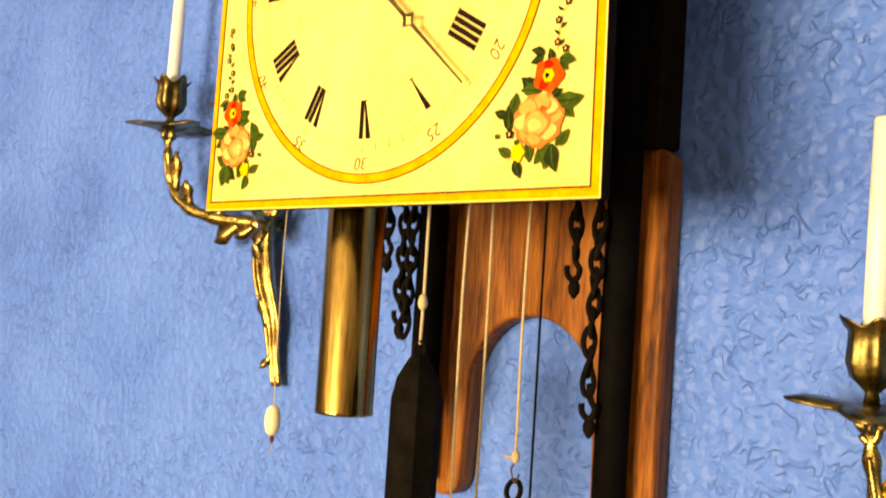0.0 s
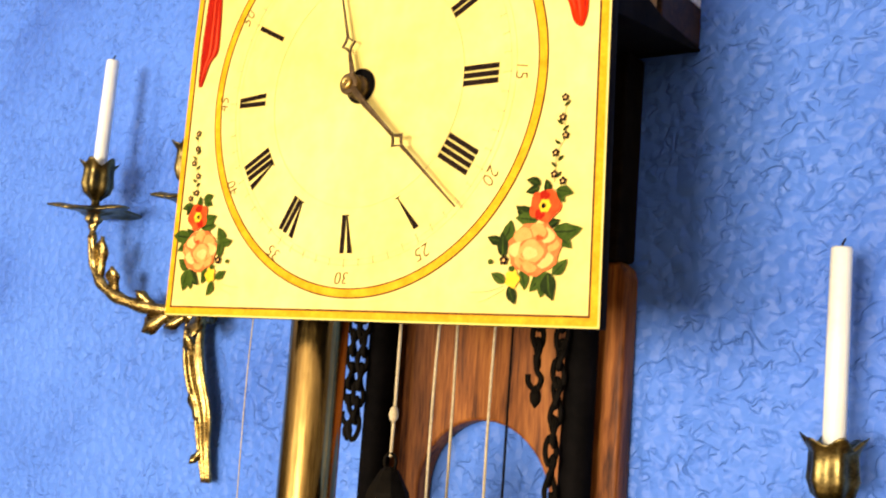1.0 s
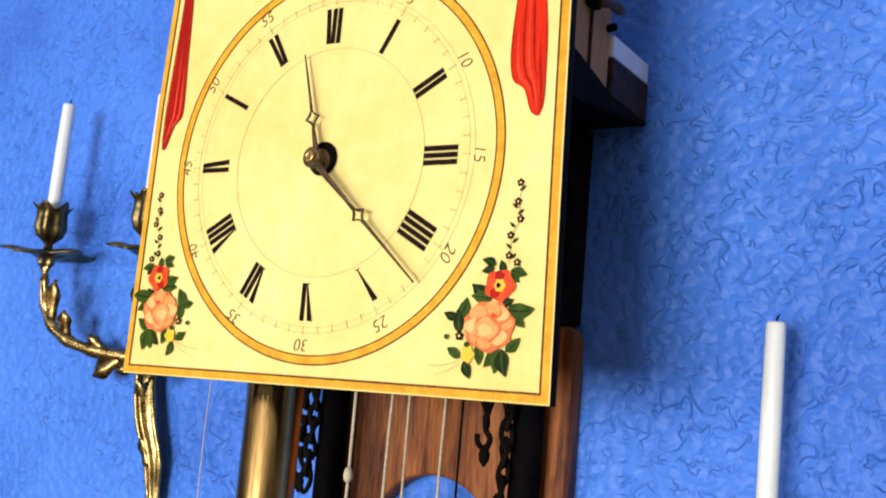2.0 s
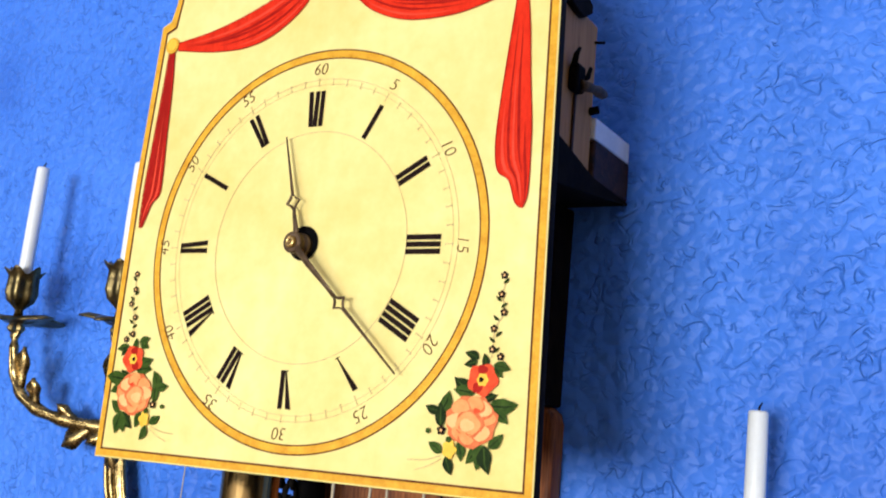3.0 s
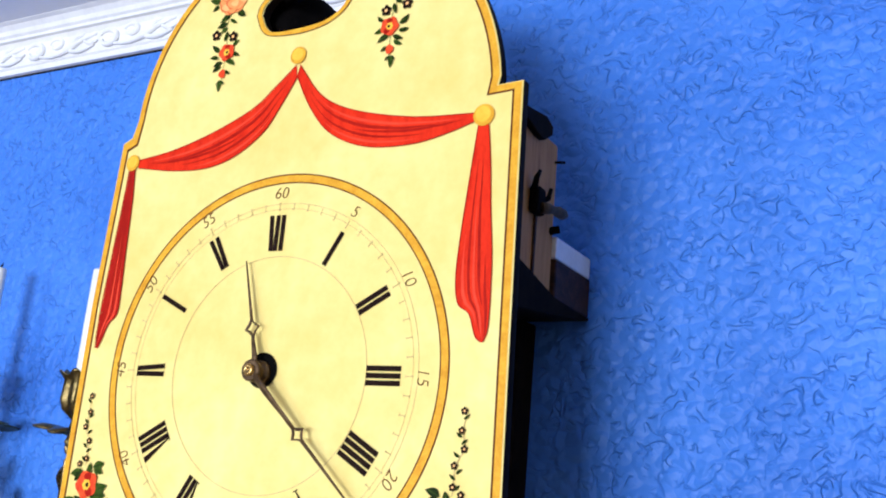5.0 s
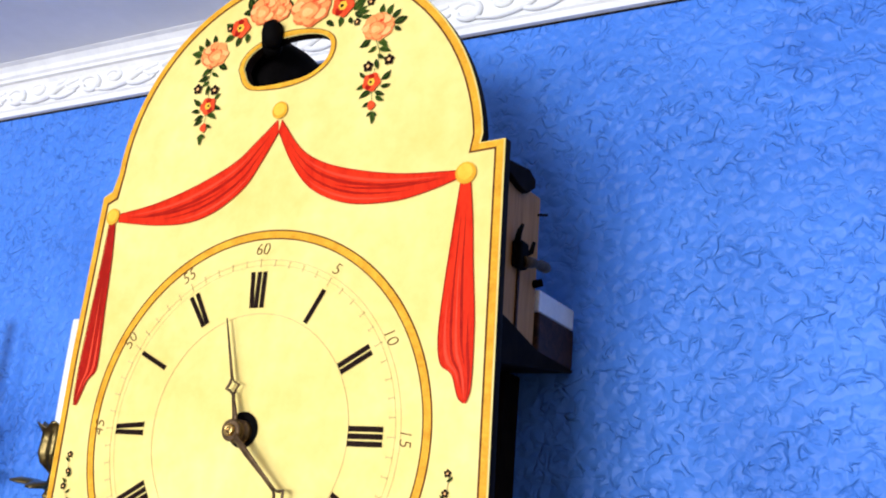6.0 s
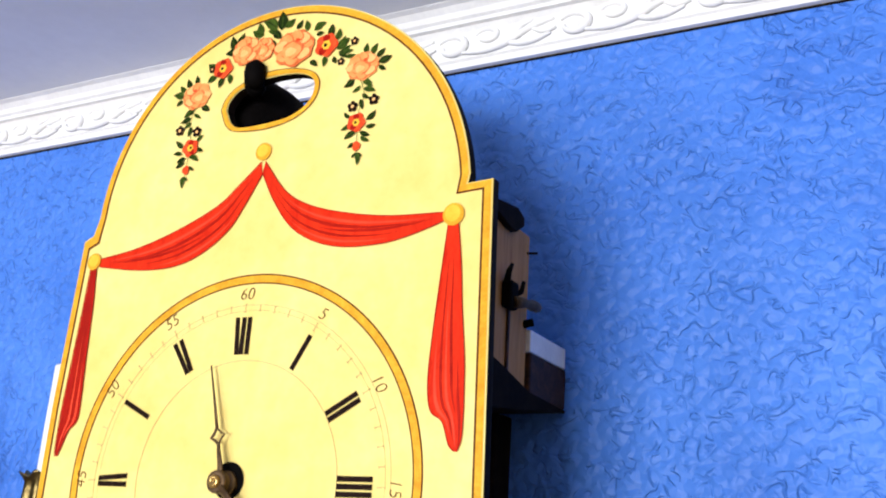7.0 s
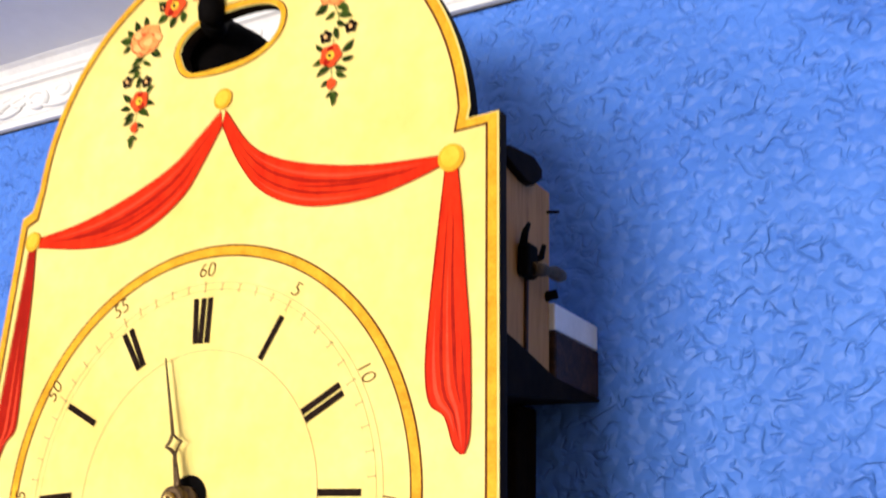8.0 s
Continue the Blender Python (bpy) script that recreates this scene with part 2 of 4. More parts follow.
def plate(loops, y0, y1, bevel=0.0):
    """A board between y0 (front) and y1 from outlines in (x, z), the later ones holes: a bmesh."""
    cu = bpy.data.curves.new("outline", "CURVE")
    cu.dimensions, cu.fill_mode = "2D", "BOTH"
    cu.extrude, cu.bevel_depth, cu.bevel_resolution = (y1 - y0) / 2 - bevel, bevel, 2
    cu.offset = -bevel
    for loop in loops:
        s = cu.splines.new("POLY")
        s.points.add(len(loop) - 1)
        for q, (x, z) in zip(s.points, loop):
            q.co = (x, z, 0, 1)
        s.use_cyclic_u = True
    ob = bpy.data.objects.new("outline", cu)
    me = bpy.data.meshes.new_from_object(ob)
    bm = bmesh.new()
    bm.from_mesh(me)
    bpy.data.objects.remove(ob)
    bpy.data.curves.remove(cu)
    bpy.data.meshes.remove(me)
    bmesh.ops.remove_doubles(bm, verts=bm.verts, dist=1e-6)
    bm.transform(Matrix.Translation((0, (y0 + y1) / 2, 0)) @ Matrix.Rotation(radians(90), 4, "X"))
    return bm


def lettering(text, size, centre, turn, y):
    """A word in the built-in font, flat on the dial, centred, turned by degrees clockwise: a bmesh."""
    cu = bpy.data.curves.new("word", "FONT")
    cu.body, cu.size, cu.align_x, cu.align_y, cu.extrude, cu.shear, cu.offset = text, size, "CENTER", "CENTER", 0.0001, 0.15, -0.0003
    ob = bpy.data.objects.new("word", cu)
    me = bpy.data.meshes.new_from_object(ob)
    bm = bmesh.new()
    bm.from_mesh(me)
    bpy.data.objects.remove(ob)
    bpy.data.curves.remove(cu)
    bpy.data.meshes.remove(me)
    bm.transform(Matrix.Translation((centre[0], y, centre[1])) @ Matrix.Rotation(radians(turn), 4, "Y") @ Matrix.Rotation(radians(90), 4, "X"))
    return bm


# ---------------------------------------------------------------- the room
def wall(name, x, y, z, label, mat=None):
    return tagged(part(name, block(x, y, z), mat or M_WALL), label, "wall", kind="structure")


T = 0.12
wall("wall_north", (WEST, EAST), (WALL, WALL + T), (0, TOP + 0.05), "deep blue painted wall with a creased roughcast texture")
# rear wall, side walls and floor: out of view, added to close the room
bm = bmesh.new()
(W0, W1), (W2, W3) = WINDOWS
for x, z in (((WEST, W0), (0, TOP + 0.05)), ((W1, W2), (0, TOP + 0.05)), ((W3, EAST), (0, TOP + 0.05)), ((W0, W1), (0, WIN_Z[0])), ((W0, W1), (WIN_Z[1], TOP + 0.05)), ((W2, W3), (0, WIN_Z[0])), ((W2, W3), (WIN_Z[1], TOP + 0.05))):
    box(bm, x, (SOUTH - T, SOUTH), z)
tagged(part("wall_south", bm, M_ROOM), "unseen umber-coloured painted rear wall with two window openings, added to close the room", "wall", kind="structure")
wall("wall_east", (EAST, EAST + T), (SOUTH - T, WALL + T), (0, TOP + 0.05), "unseen umber-coloured painted side wall, added to close the room", M_ROOM)
wall("wall_west", (WEST - T, WEST), (SOUTH - T, WALL + T), (0, TOP + 0.05), "unseen umber-coloured painted side wall, added to close the room", M_ROOM)
tagged(part("floor", block((WEST - T, EAST + T), (SOUTH - T, WALL + T), (-0.1, 0)), M_FLOOR), "unseen brown oak floor, added to close the room", "floor", kind="structure")
LEAN_C = 0.0168       # the slight rise of ceiling and cornice along the wall
bm = block((WEST - T, EAST + T), (SOUTH - T, WALL + T), (TOP, TOP + 0.1))
for v in bm.verts:
    v.co.z += LEAN_C * v.co.x
tagged(part("ceiling", bm, M_CEILING), "plain white painted ceiling", "ceiling", kind="structure")


def window(name, at, turn, span):
    """A white two-casement window frame; span: along the wall."""
    ob = thing(name, "white painted two-casement window letting in daylight", "window", at, kind="structure")
    ob.rotation_euler = (0, 0, radians(turn))
    bm = bmesh.new()
    for x in (-span / 2, -0.03, span / 2 - 0.06):
        box(bm, (x, x + 0.06), (-0.03, 0.03), WIN_Z, 0.004)
    for z in (WIN_Z[0], 1.86, WIN_Z[1] - 0.05):
        box(bm, (-span / 2, span / 2), (-0.026, 0.026), (z, z + 0.05), 0.004)
    part("window_frame", bm, M_FRAME, ob)


window("window_1", ((W0 + W1) / 2, SOUTH - 0.08, 0), 0, W1 - W0)
window("window_2", ((W2 + W3) / 2, SOUTH - 0.08, 0), 0, W3 - W2)

# cornice: a swept profile along the wall, with running scrolls in relief on its frieze
CX0, CX1 = -2.2, 1.8


def cornice_z(x, z):
    return Z0 + z + 0.005 + LEAN_C * x


bm = bmesh.new()
profile = [(0.0, 0.4745), (0.007, 0.475), (0.0075, 0.4825), (0.010, 0.4845), (0.011, 0.500), (0.0135, 0.514), (0.018, 0.5195), (0.0235, 0.5205), (0.0240, 0.5245), (0.0275, 0.527),
           (0.030, 0.533), (0.036, 0.5385), (0.043, 0.5405), (0.044, 0.546), (0.049, 0.5475), (0.049, 0.58), (0.0, 0.58)]
ends = [[bm.verts.new((x, WALL - 0.0005 - d, cornice_z(x, z))) for d, z in profile] for x in (CX0, CX1)]
for k in range(len(profile)):
    bm.faces.new((ends[0][k], ends[1][k], ends[1][(k + 1) % len(profile)], ends[0][(k + 1) % len(profile)]))
bm.faces.new(ends[0][::-1]), bm.faces.new(ends[1])
# thin dark strip drawn in for the shadow line at the paint edge
gap = bmesh.new()
edge = [[gap.verts.new((x, WALL - d, cornice_z(x, z))) for d, z in ((0.0, 0.4747), (0.0012, 0.4747), (0.0012, 0.4727), (0.0, 0.4722))] for x in (CX0, CX1)]
for k in range(4):
    gap.faces.new((edge[0][k], edge[1][k], edge[1][(k + 1) % 4], edge[0][(k + 1) % 4]))
cornice = tagged(part("cornice", bm, M_PLASTER), "white plaster cornice with running scroll relief", "cornice", kind="structure")


part("shadow_gap_strip", gap, M_EDGE, cornice, "dark strip for the paint edge and shadow line under the cornice")


def rib(bm, points, thick):
    """A low plaster rib along points of the frieze, swelling in its middle."""
    path = glide([(x, 0, z) for x, z in points], 6)
    n = len(path)
    tube(bm, [(p.x, WALL - 0.0132, cornice_z(p.x, p.z)) for p in path], [thick * (0.45 + 0.55 * math.sin(math.pi * k / (n - 1))) for k in range(n)], 8)


def scroll_pair(x0):
    """Two open plaster scrolls and the leafy wave that runs on to the next pair."""
    bm = bmesh.new()
    for dx, cz, rx, rz, thick, a0 in ((0.0, 0.5005, 0.0185, 0.0125, 0.0046, 2.6), (0.043, 0.5065, 0.0140, 0.0085, 0.0036, 2.9)):
        rib(bm, [(x0 + dx + rx * (1 - 0.35 * k / 11) * math.cos(a0 - 0.52 * k), cz + rz * (1 - 0.35 * k / 11) * math.sin(a0 - 0.52 * k)) for k in range(12)], thick)
        lathe(bm, [(0.0002, 0.0045), (0.003, 0.0036), (0.0052, 0.0)], seg=10, caps=False)
        last = list(bm.verts)[-30:]
        for v in last:
            c = v.co.copy()
            v.co = Vector((x0 + dx + 0.002 + c.x, WALL - 0.0105 - c.z * 0.7, cornice_z(x0, cz) + c.y * 0.8))
    rib(bm, [(x0 + 0.012, 0.4905), (x0 + 0.040, 0.4885), (x0 + 0.068, 0.4940), (x0 + 0.092, 0.5050), (x0 + 0.122, 0.5110)], 0.0042)
    rib(bm, [(x0 + 0.060, 0.4965), (x0 + 0.078, 0.4900), (x0 + 0.098, 0.4895), (x0 + 0.118, 0.4950)], 0.0036)
    rib(bm, [(x0 + 0.078, 0.5010), (x0 + 0.084, 0.5100), (x0 + 0.098, 0.5145)], 0.0036)
    rib(bm, [(x0 + 0.096, 0.5040), (x0 + 0.110, 0.4985), (x0 + 0.124, 0.5000)], 0.0034)
    return bm


for k in range(15):
    part("scroll", scroll_pair(-1.274 + 0.145 * k), M_PLASTER, cornice, "moulded scroll and leaf")

# ---------------------------------------------------------------- the clock: shield and dial
clock = thing("shield_clock", "cream lacquered painted shield clock with roses and red drapery", "clock", (0, 0, Z0))
AX, ARCH_A, ARCH_H, SHOULDER = 0.010, 0.189, 0.192, 0.2225


def outline(inset):
    """The shield's outline, drawn in by inset."""
    e = inset
    pts = [(-0.2025 + e, -0.187 + e), (0.225 - e, -0.1835 + e), (0.2215 - e, 0.0), (0.2175 - e, 0.229 - e), (0.1965 - e * 1.1, 0.2275 - e)]
    for k in range(1, 48):
        a = math.pi * k / 48
        pts.append((AX - 0.006 * math.sin(a) + (ARCH_A - e) * math.cos(a), SHOULDER + (ARCH_H - e) * math.sin(a)))
    return pts + [(-0.1835 + e * 1.1, 0.2185 - e), (-0.1935 + e, 0.2135 - e), (-0.200 + e, 0.06)]


def hole(out=0.0):
    """The opening in the arch, grown by out."""
    core = [(-0.046, 0.323), (-0.043, 0.332), (-0.032, 0.341), (-0.008, 0.347), (0.020, 0.3475), (0.038, 0.343), (0.0455, 0.334), (0.043, 0.321), (0.032, 0.311), (0.014, 0.3055), (-0.024, 0.3035), (-0.038, 0.3085)]
    pts = [(p.x, p.z) for p in glide([(x, 0, z) for x, z in core + core[:1]], 9)[:-1]]
    cx, cz = 0.0, 0.325
    res = []
    for x, z in pts:
        d = math.hypot(x - cx, z - cz)
        res.append((cx + (x - cx) * (d + out) / d, cz + (z - cz) * (d + out) / d))
    return res


bm = plate([outline(0.0), hole()], 0.0, 0.011, 0.0012)
for f in bm.faces:
    f.material_index = 0 if f.calc_center_median().y < 0.0004 else 1
shield = part("shield", bm, [M_CREAM, M_EDGE], clock, "cream lacquered wooden shield with an arched top")


def band(name, outer, inner, mat, y, parent, label=""):
    """A flat painted stripe between two outlines with as many points."""
    bm = bmesh.new()
    a = [bm.verts.new((x, y, z)) for x, z in outer]
    b = [bm.verts.new((x, y, z)) for x, z in inner]
    n = len(a)
    for k in range(n):
        bm.faces.new((a[k], a[(k + 1) % n], b[(k + 1) % n], b[k]))
    return part(name, bm, mat, parent, label)


def circle(r, n=128, cx=0.0062, cz=0.0002):
    return [(cx + r * math.sin(2 * math.pi * k / n), cz + r * math.cos(2 * math.pi * k / n)) for k in range(n)]


band("border", outline(0.0014), outline(0.0072), M_GOLD, -0.0004, shield, "ochre painted border")
band("border_line", outline(0.0070), outline(0.0086), M_LINE, -0.0005, shield, "fine brown painted line")
band("hole_border", hole(0.0052), hole(0.0006), M_GOLD, -0.0009, shield, "ochre painted border of the opening")
band("hole_line", hole(0.0060), hole(0.0052), M_LINE, -0.0010, shield)
band("dial_ring", circle(0.1672), circle(0.1610), M_GOLD, -0.0004, shield, "ochre painted dial ring")
band("ring_line", circle(0.1683), circle(0.1671), M_LINE, -0.0005, shield)
band("ring_line", circle(0.1611), circle(0.1600), M_LINE, -0.0005, shield)
band("inner_circle", circle(0.0968), circle(0.0963), M_FAINT, -0.0004, shield, "thin faded brown circle")
band("minute_circle", circle(0.1425), circle(0.1421), M_FAINT, -0.0004, shield)
band("minute_circle", circle(0.1378), circle(0.1375), M_FAINT, -0.0004, shield)

DIAL_X = 0.001


def on_dial(r, degrees, aside=0.0):
    a = radians(degrees)
    return (DIAL_X + r * math.sin(a) + aside * math.cos(a), r * math.cos(a) - aside * math.sin(a))


for k in range(60):
    bm = bmesh.new()
    long = 0.0035 if k % 5 == 0 else 0.0027
    for r0, r1, w in ((0.1400 - long, 0.1400 + long, 0.0003), (0.1400 - long, 0.1404 - long, 0.0011), (0.1396 + long, 0.1400 + long, 0.0011)):
        bm.faces.new([bm.verts.new((q[0], -0.0006, q[1])) for q in (on_dial(r0, 6 * k, -w), on_dial(r1, 6 * k, -w), on_dial(r1, 6 * k, w), on_dial(r0, 6 * k, w))])
    part("minute_tick", bm, M_FAINT, shield)

# strokes of the numerals, seen from the centre: (offset, lean, tapered)
STROKES = {1: "I", 2: "II", 3: "III", 4: "IIII", 5: "V", 6: "VI", 7: "VII", 8: "VIII", 9: "IX", 10: "X", 11: "XI", 12: "XII"}
for hour, text in STROKES.items():
    bm = bmesh.new()
    n = len(text)
    for k, ch in enumerate(text):
        mid = (k - (n - 1) / 2) * 0.0056
        w0, w1, lean = 0.0021, 0.0021, 0.0
        if ch == "V":
            w0, w1, lean = 0.0004, 0.0026, -0.0028
        elif ch == "X":
            lean = -0.0012
        r0, r1 = 0.1025, 0.1325
        a = [on_dial(r0, 30 * hour, mid - w0 - lean), on_dial(r1, 30 * hour, mid - w1 + lean), on_dial(r1, 30 * hour, mid + w1 + lean), on_dial(r0, 30 * hour, mid + w0 - lean)]
        bm.faces.new([bm.verts.new((x, -0.0007, z)) for x, z in a])
        hair = [on_dial(r0 - 0.0008, 30 * hour, mid - 0.0024 - lean), on_dial(r0, 30 * hour, mid - 0.0024 - lean), on_dial(r0, 30 * hour, mid + 0.0024 - lean), on_dial(r0 - 0.0008, 30 * hour, mid + 0.0024 - lean)]
        bm.faces.new([bm.verts.new((x, -0.0006, z)) for x, z in hair])
    part("numeral", bm, M_INK, shield, "black painted Roman numeral")
for k in range(12):
    text = str(5 * k if k else 60)
    part("minute_number", lettering(text, 0.0145, on_dial(0.1515, 30 * k), 30 * k, -0.0007), M_LINE, shield, "brown painted minute number")


# ---------------------------------------------------------------- painted ornament on the shield
INKS = [M_LEAF, M_LEAFDARK, M_PEACH, M_SALMON, M_BLUSH, M_POPPY, M_YELLOW, M_INK, M_FAINT, M_REDDARK]
LEAF, DLEAF, PEACH, SALMON, BLUSH, POPPY, YELLOW, INK, FAINT, DRED = range(10)
rnd = random.Random(4)


class Brush:
    """Collects flat dabs of paint in one mesh, each a hair above the one before."""

    def __init__(self, mirror=None):
        self.bm, self.y, self.mirror = bmesh.new(), -0.0011, mirror

    def dab(self, pts, ink):
        self.y -= 0.000006
        if self.mirror is not None:
            pts = [(2 * self.mirror - x, z) for x, z in pts]
        self.bm.faces.new([self.bm.verts.new((x, self.y, z)) for x, z in pts]).material_index = ink

    def flush(self, name, piece=""):
        """Turns the dabs so far into one painted part; with piece, the first dab is the part and each later one a piece of it."""
        if not piece:
            part(name, self.bm, INKS, shield)
        else:
            whole = None
            for f in self.bm.faces:
                one = bmesh.new()
                one.faces.new([one.verts.new(v.co) for v in f.verts])
                mesh = part(piece if whole else name, one, INKS[f.material_index], whole or clock)
                whole = whole or mesh
            self.bm.free()
        self.bm = bmesh.new()

    def bud(self, *shape):
        self.disc(*shape)
        self.flush("painted_bud")

    def leaf(self, base, tip, ink=LEAF, fat=0.26):
        fat *= 0.92
        bx, bz = base
        dx, dz = tip[0] - bx, tip[1] - bz
        bend = rnd.uniform(-0.1, 0.1)
        one, two = [], []
        for k in range(7):
            u = k / 6
            w = fat * math.sin(math.pi * u ** 0.8) * (0.9 + 0.2 * rnd.random())
            c = bend * math.sin(math.pi * u)
            one.append((bx + dx * u - dz * (w + c), bz + dz * u + dx * (w + c)))
            two.append((bx + dx * u - dz * (c - w), bz + dz * u + dx * (c - w)))
        self.dab(one + two[-2:0:-1], ink)
        vein = [(bx + dx * u - dz * (bend * math.sin(math.pi * u) + s * 0.03), bz + dz * u + dx * (bend * math.sin(math.pi * u) + s * 0.03)) for u, s in ((0.1, 1), (0.6, 1), (0.9, 0), (0.6, -1), (0.1, -1))]
        self.dab(vein, DLEAF if ink == LEAF else LEAF)
        self.flush("painted_leaf")

    def disc(self, at, rx, rz, ink, wave=0.08, lobes=5, turn=0.0):
        pts = []
        for k in range(22):
            a = 2 * math.pi * k / 22
            s = 1 + wave * math.cos(lobes * a + turn) + rnd.uniform(-0.03, 0.03)
            pts.append((at[0] + rx * s * math.cos(a), at[1] + rz * s * math.sin(a)))
        self.dab(pts, ink)

    def rose(self, at, rx, rz, base=SALMON):
        self.disc(at, rx, rz, base, 0.07, 7, rnd.random() * 6)
        for k in range(8):
            a = 2 * math.pi * k / 8 + rnd.uniform(-0.2, 0.2)
            p = (at[0] + 0.62 * rx * math.cos(a), at[1] + 0.62 * rz * math.sin(a))
            self.disc(p, 0.40 * rx, 0.36 * rz, SALMON, 0.06, 4, a)
            self.disc((p[0] - 0.03 * rx, p[1] + 0.05 * rz), 0.35 * rx, 0.31 * rz, (PEACH, BLUSH, PEACH)[k % 3], 0.08, 3, a)
        self.disc((at[0] - 0.05 * rx, at[1] - 0.08 * rz), 0.56 * rx, 0.52 * rz, SALMON, 0.07, 5)
        self.disc((at[0] - 0.12 * rx, at[1] - 0.12 * rz), 0.48 * rx, 0.45 * rz, PEACH, 0.07, 4)
        self.disc((at[0] - 0.16 * rx, at[1] - 0.16 * rz), 0.28 * rx, 0.24 * rz, BLUSH, 0.1, 3)
        self.disc((at[0] + 0.18 * rx, at[1] + 0.42 * rz), 0.13 * rx, 0.10 * rz, POPPY, 0.2, 3)
        for k in range(4):
            a = rnd.uniform(0, 6.28)
            q = [(at[0] + s * rx * math.cos(a + d), at[1] + s * rz * math.sin(a + d)) for s, d in ((0.45, 0), (0.56, 0.3), (0.5, 0.65), (0.52, 0.3))]
            self.dab(q, POPPY)
        self.flush("painted_rose", "petal")

    def poppy(self, at, r):
        self.disc(at, r, r * 0.95, POPPY, 0.10, 5, 0.6)
        for k in range(5):
            a = 1.25 * k + 0.4
            self.disc((at[0] + 0.6 * r * math.cos(a), at[1] + 0.6 * r * math.sin(a)), 0.33 * r, 0.3 * r, DRED if k % 2 else POPPY, 0.1, 3)
        self.disc((at[0], at[1]), 0.38 * r, 0.38 * r, YELLOW, 0.1, 6)
        self.disc((at[0] - 0.08 * r, at[1]), 0.16 * r, 0.16 * r, INK, 0.1, 3)
        self.flush("painted_poppy", "petal")

    def star(self, at, r, ink=INK, heart=BLUSH):
        for k in range(5):
            a = 2 * math.pi * k / 5 + 0.3
            self.disc((at[0] + 0.62 * r * math.cos(a), at[1] + 0.62 * r * math.sin(a)), 0.40 * r, 0.40 * r, ink, 0.05, 3)
        self.disc(at, 0.3 * r, 0.3 * r, heart, 0.05, 3)
        self.flush("painted_blossom")

    def stroke(self, pts, w, ink):
        pts = [(p.x, p.z) for p in glide([(x, 0, z) for x, z in pts], 5)]
        one, two = [], []
        for k, (x, z) in enumerate(pts):
            a, b = pts[max(k - 1, 0)], pts[min(k + 1, len(pts) - 1)]
            d = math.hypot(b[0] - a[0], b[1] - a[1]) or 1
            nx, nz = -(b[1] - a[1]) / d * w / 2, (b[0] - a[0]) / d * w / 2
            one.append((x + nx, z + nz)), two.append((x - nx, z - nz))
        for k in range(len(pts) - 1):
            self.dab([one[k], one[k + 1], two[k + 1], two[k]], ink)
        self.flush("painted_stem")


def corner_bouquet(mirror, k):
    """The spray of a poppy, a peony and a yellow flower in a lower corner."""
    b = Brush(mirror)
    b.stroke([(0.122, -0.161), (0.137, -0.160), (0.150, -0.156)], 0.0006, FAINT)
    b.stroke([(0.129, -0.168), (0.140, -0.164), (0.151, -0.158)], 0.0004, FAINT)
    b.stroke([(0.192, -0.024), (0.190, -0.038), (0.192, -0.051), (0.186, -0.063), (0.185, -0.084)], 0.0006, FAINT)
    for z, s in ((-0.030, 1), (-0.043, -1), (-0.048, 1), (-0.057, -1), (-0.069, 1), (-0.073, -1), (-0.080, 1)):
        x = 0.1895 - 0.004 * max(0, (-0.05 - z) / 0.03)
        b.leaf((x, z), (x + 0.005 * s, z + 0.004), DLEAF, 0.2)
    for at in ((0.190, -0.024), (0.189, -0.038), (0.192, -0.051), (0.185, -0.063), (0.185, -0.078), (0.192, -0.083)):
        b.star(at, 0.0030)
    for base, tip in (((0.175, -0.085), (0.163, -0.081)), ((0.174, -0.087), (0.163, -0.090)), ((0.181, -0.092), (0.179, -0.081)), ((0.187, -0.089), (0.201, -0.092)), ((0.188, -0.090), (0.195, -0.098)),
                      ((0.173, -0.110), (0.156, -0.099)), ((0.174, -0.110), (0.156, -0.108)), ((0.146, -0.127), (0.153, -0.109)), ((0.147, -0.124), (0.134, -0.121)), ((0.148, -0.136), (0.147, -0.118)),
                      ((0.182, -0.115), (0.192, -0.110)), ((0.186, -0.118), (0.209, -0.116)), ((0.189, -0.121), (0.202, -0.130)), ((0.151, -0.154), (0.139, -0.147)), ((0.154, -0.156), (0.160, -0.169)),
                      ((0.163, -0.145), (0.167, -0.159)), ((0.184, -0.146), (0.171, -0.160)), ((0.184, -0.146), (0.180, -0.164)), ((0.185, -0.146), (0.190, -0.166)), ((0.188, -0.148), (0.199, -0.137))):
        b.leaf(base, tip, LEAF if rnd.random() < 0.6 else DLEAF, 0.30)
    b.rose((0.173, -0.130), 0.0205, 0.0185)
    b.poppy((0.1795, -0.100), 0.0120)
    b.star((0.149, -0.138), 0.0036)
    b.bud((0.138, -0.139), 0.002, 0.002, LEAF)
    b.bud((0.157, -0.151), 0.0056, 0.0062, YELLOW, 0.14, 5)
    b.bud((0.156, -0.144), 0.0026, 0.0022, LEAF)


corner_bouquet(None, 0)
corner_bouquet(0.0052, 1)


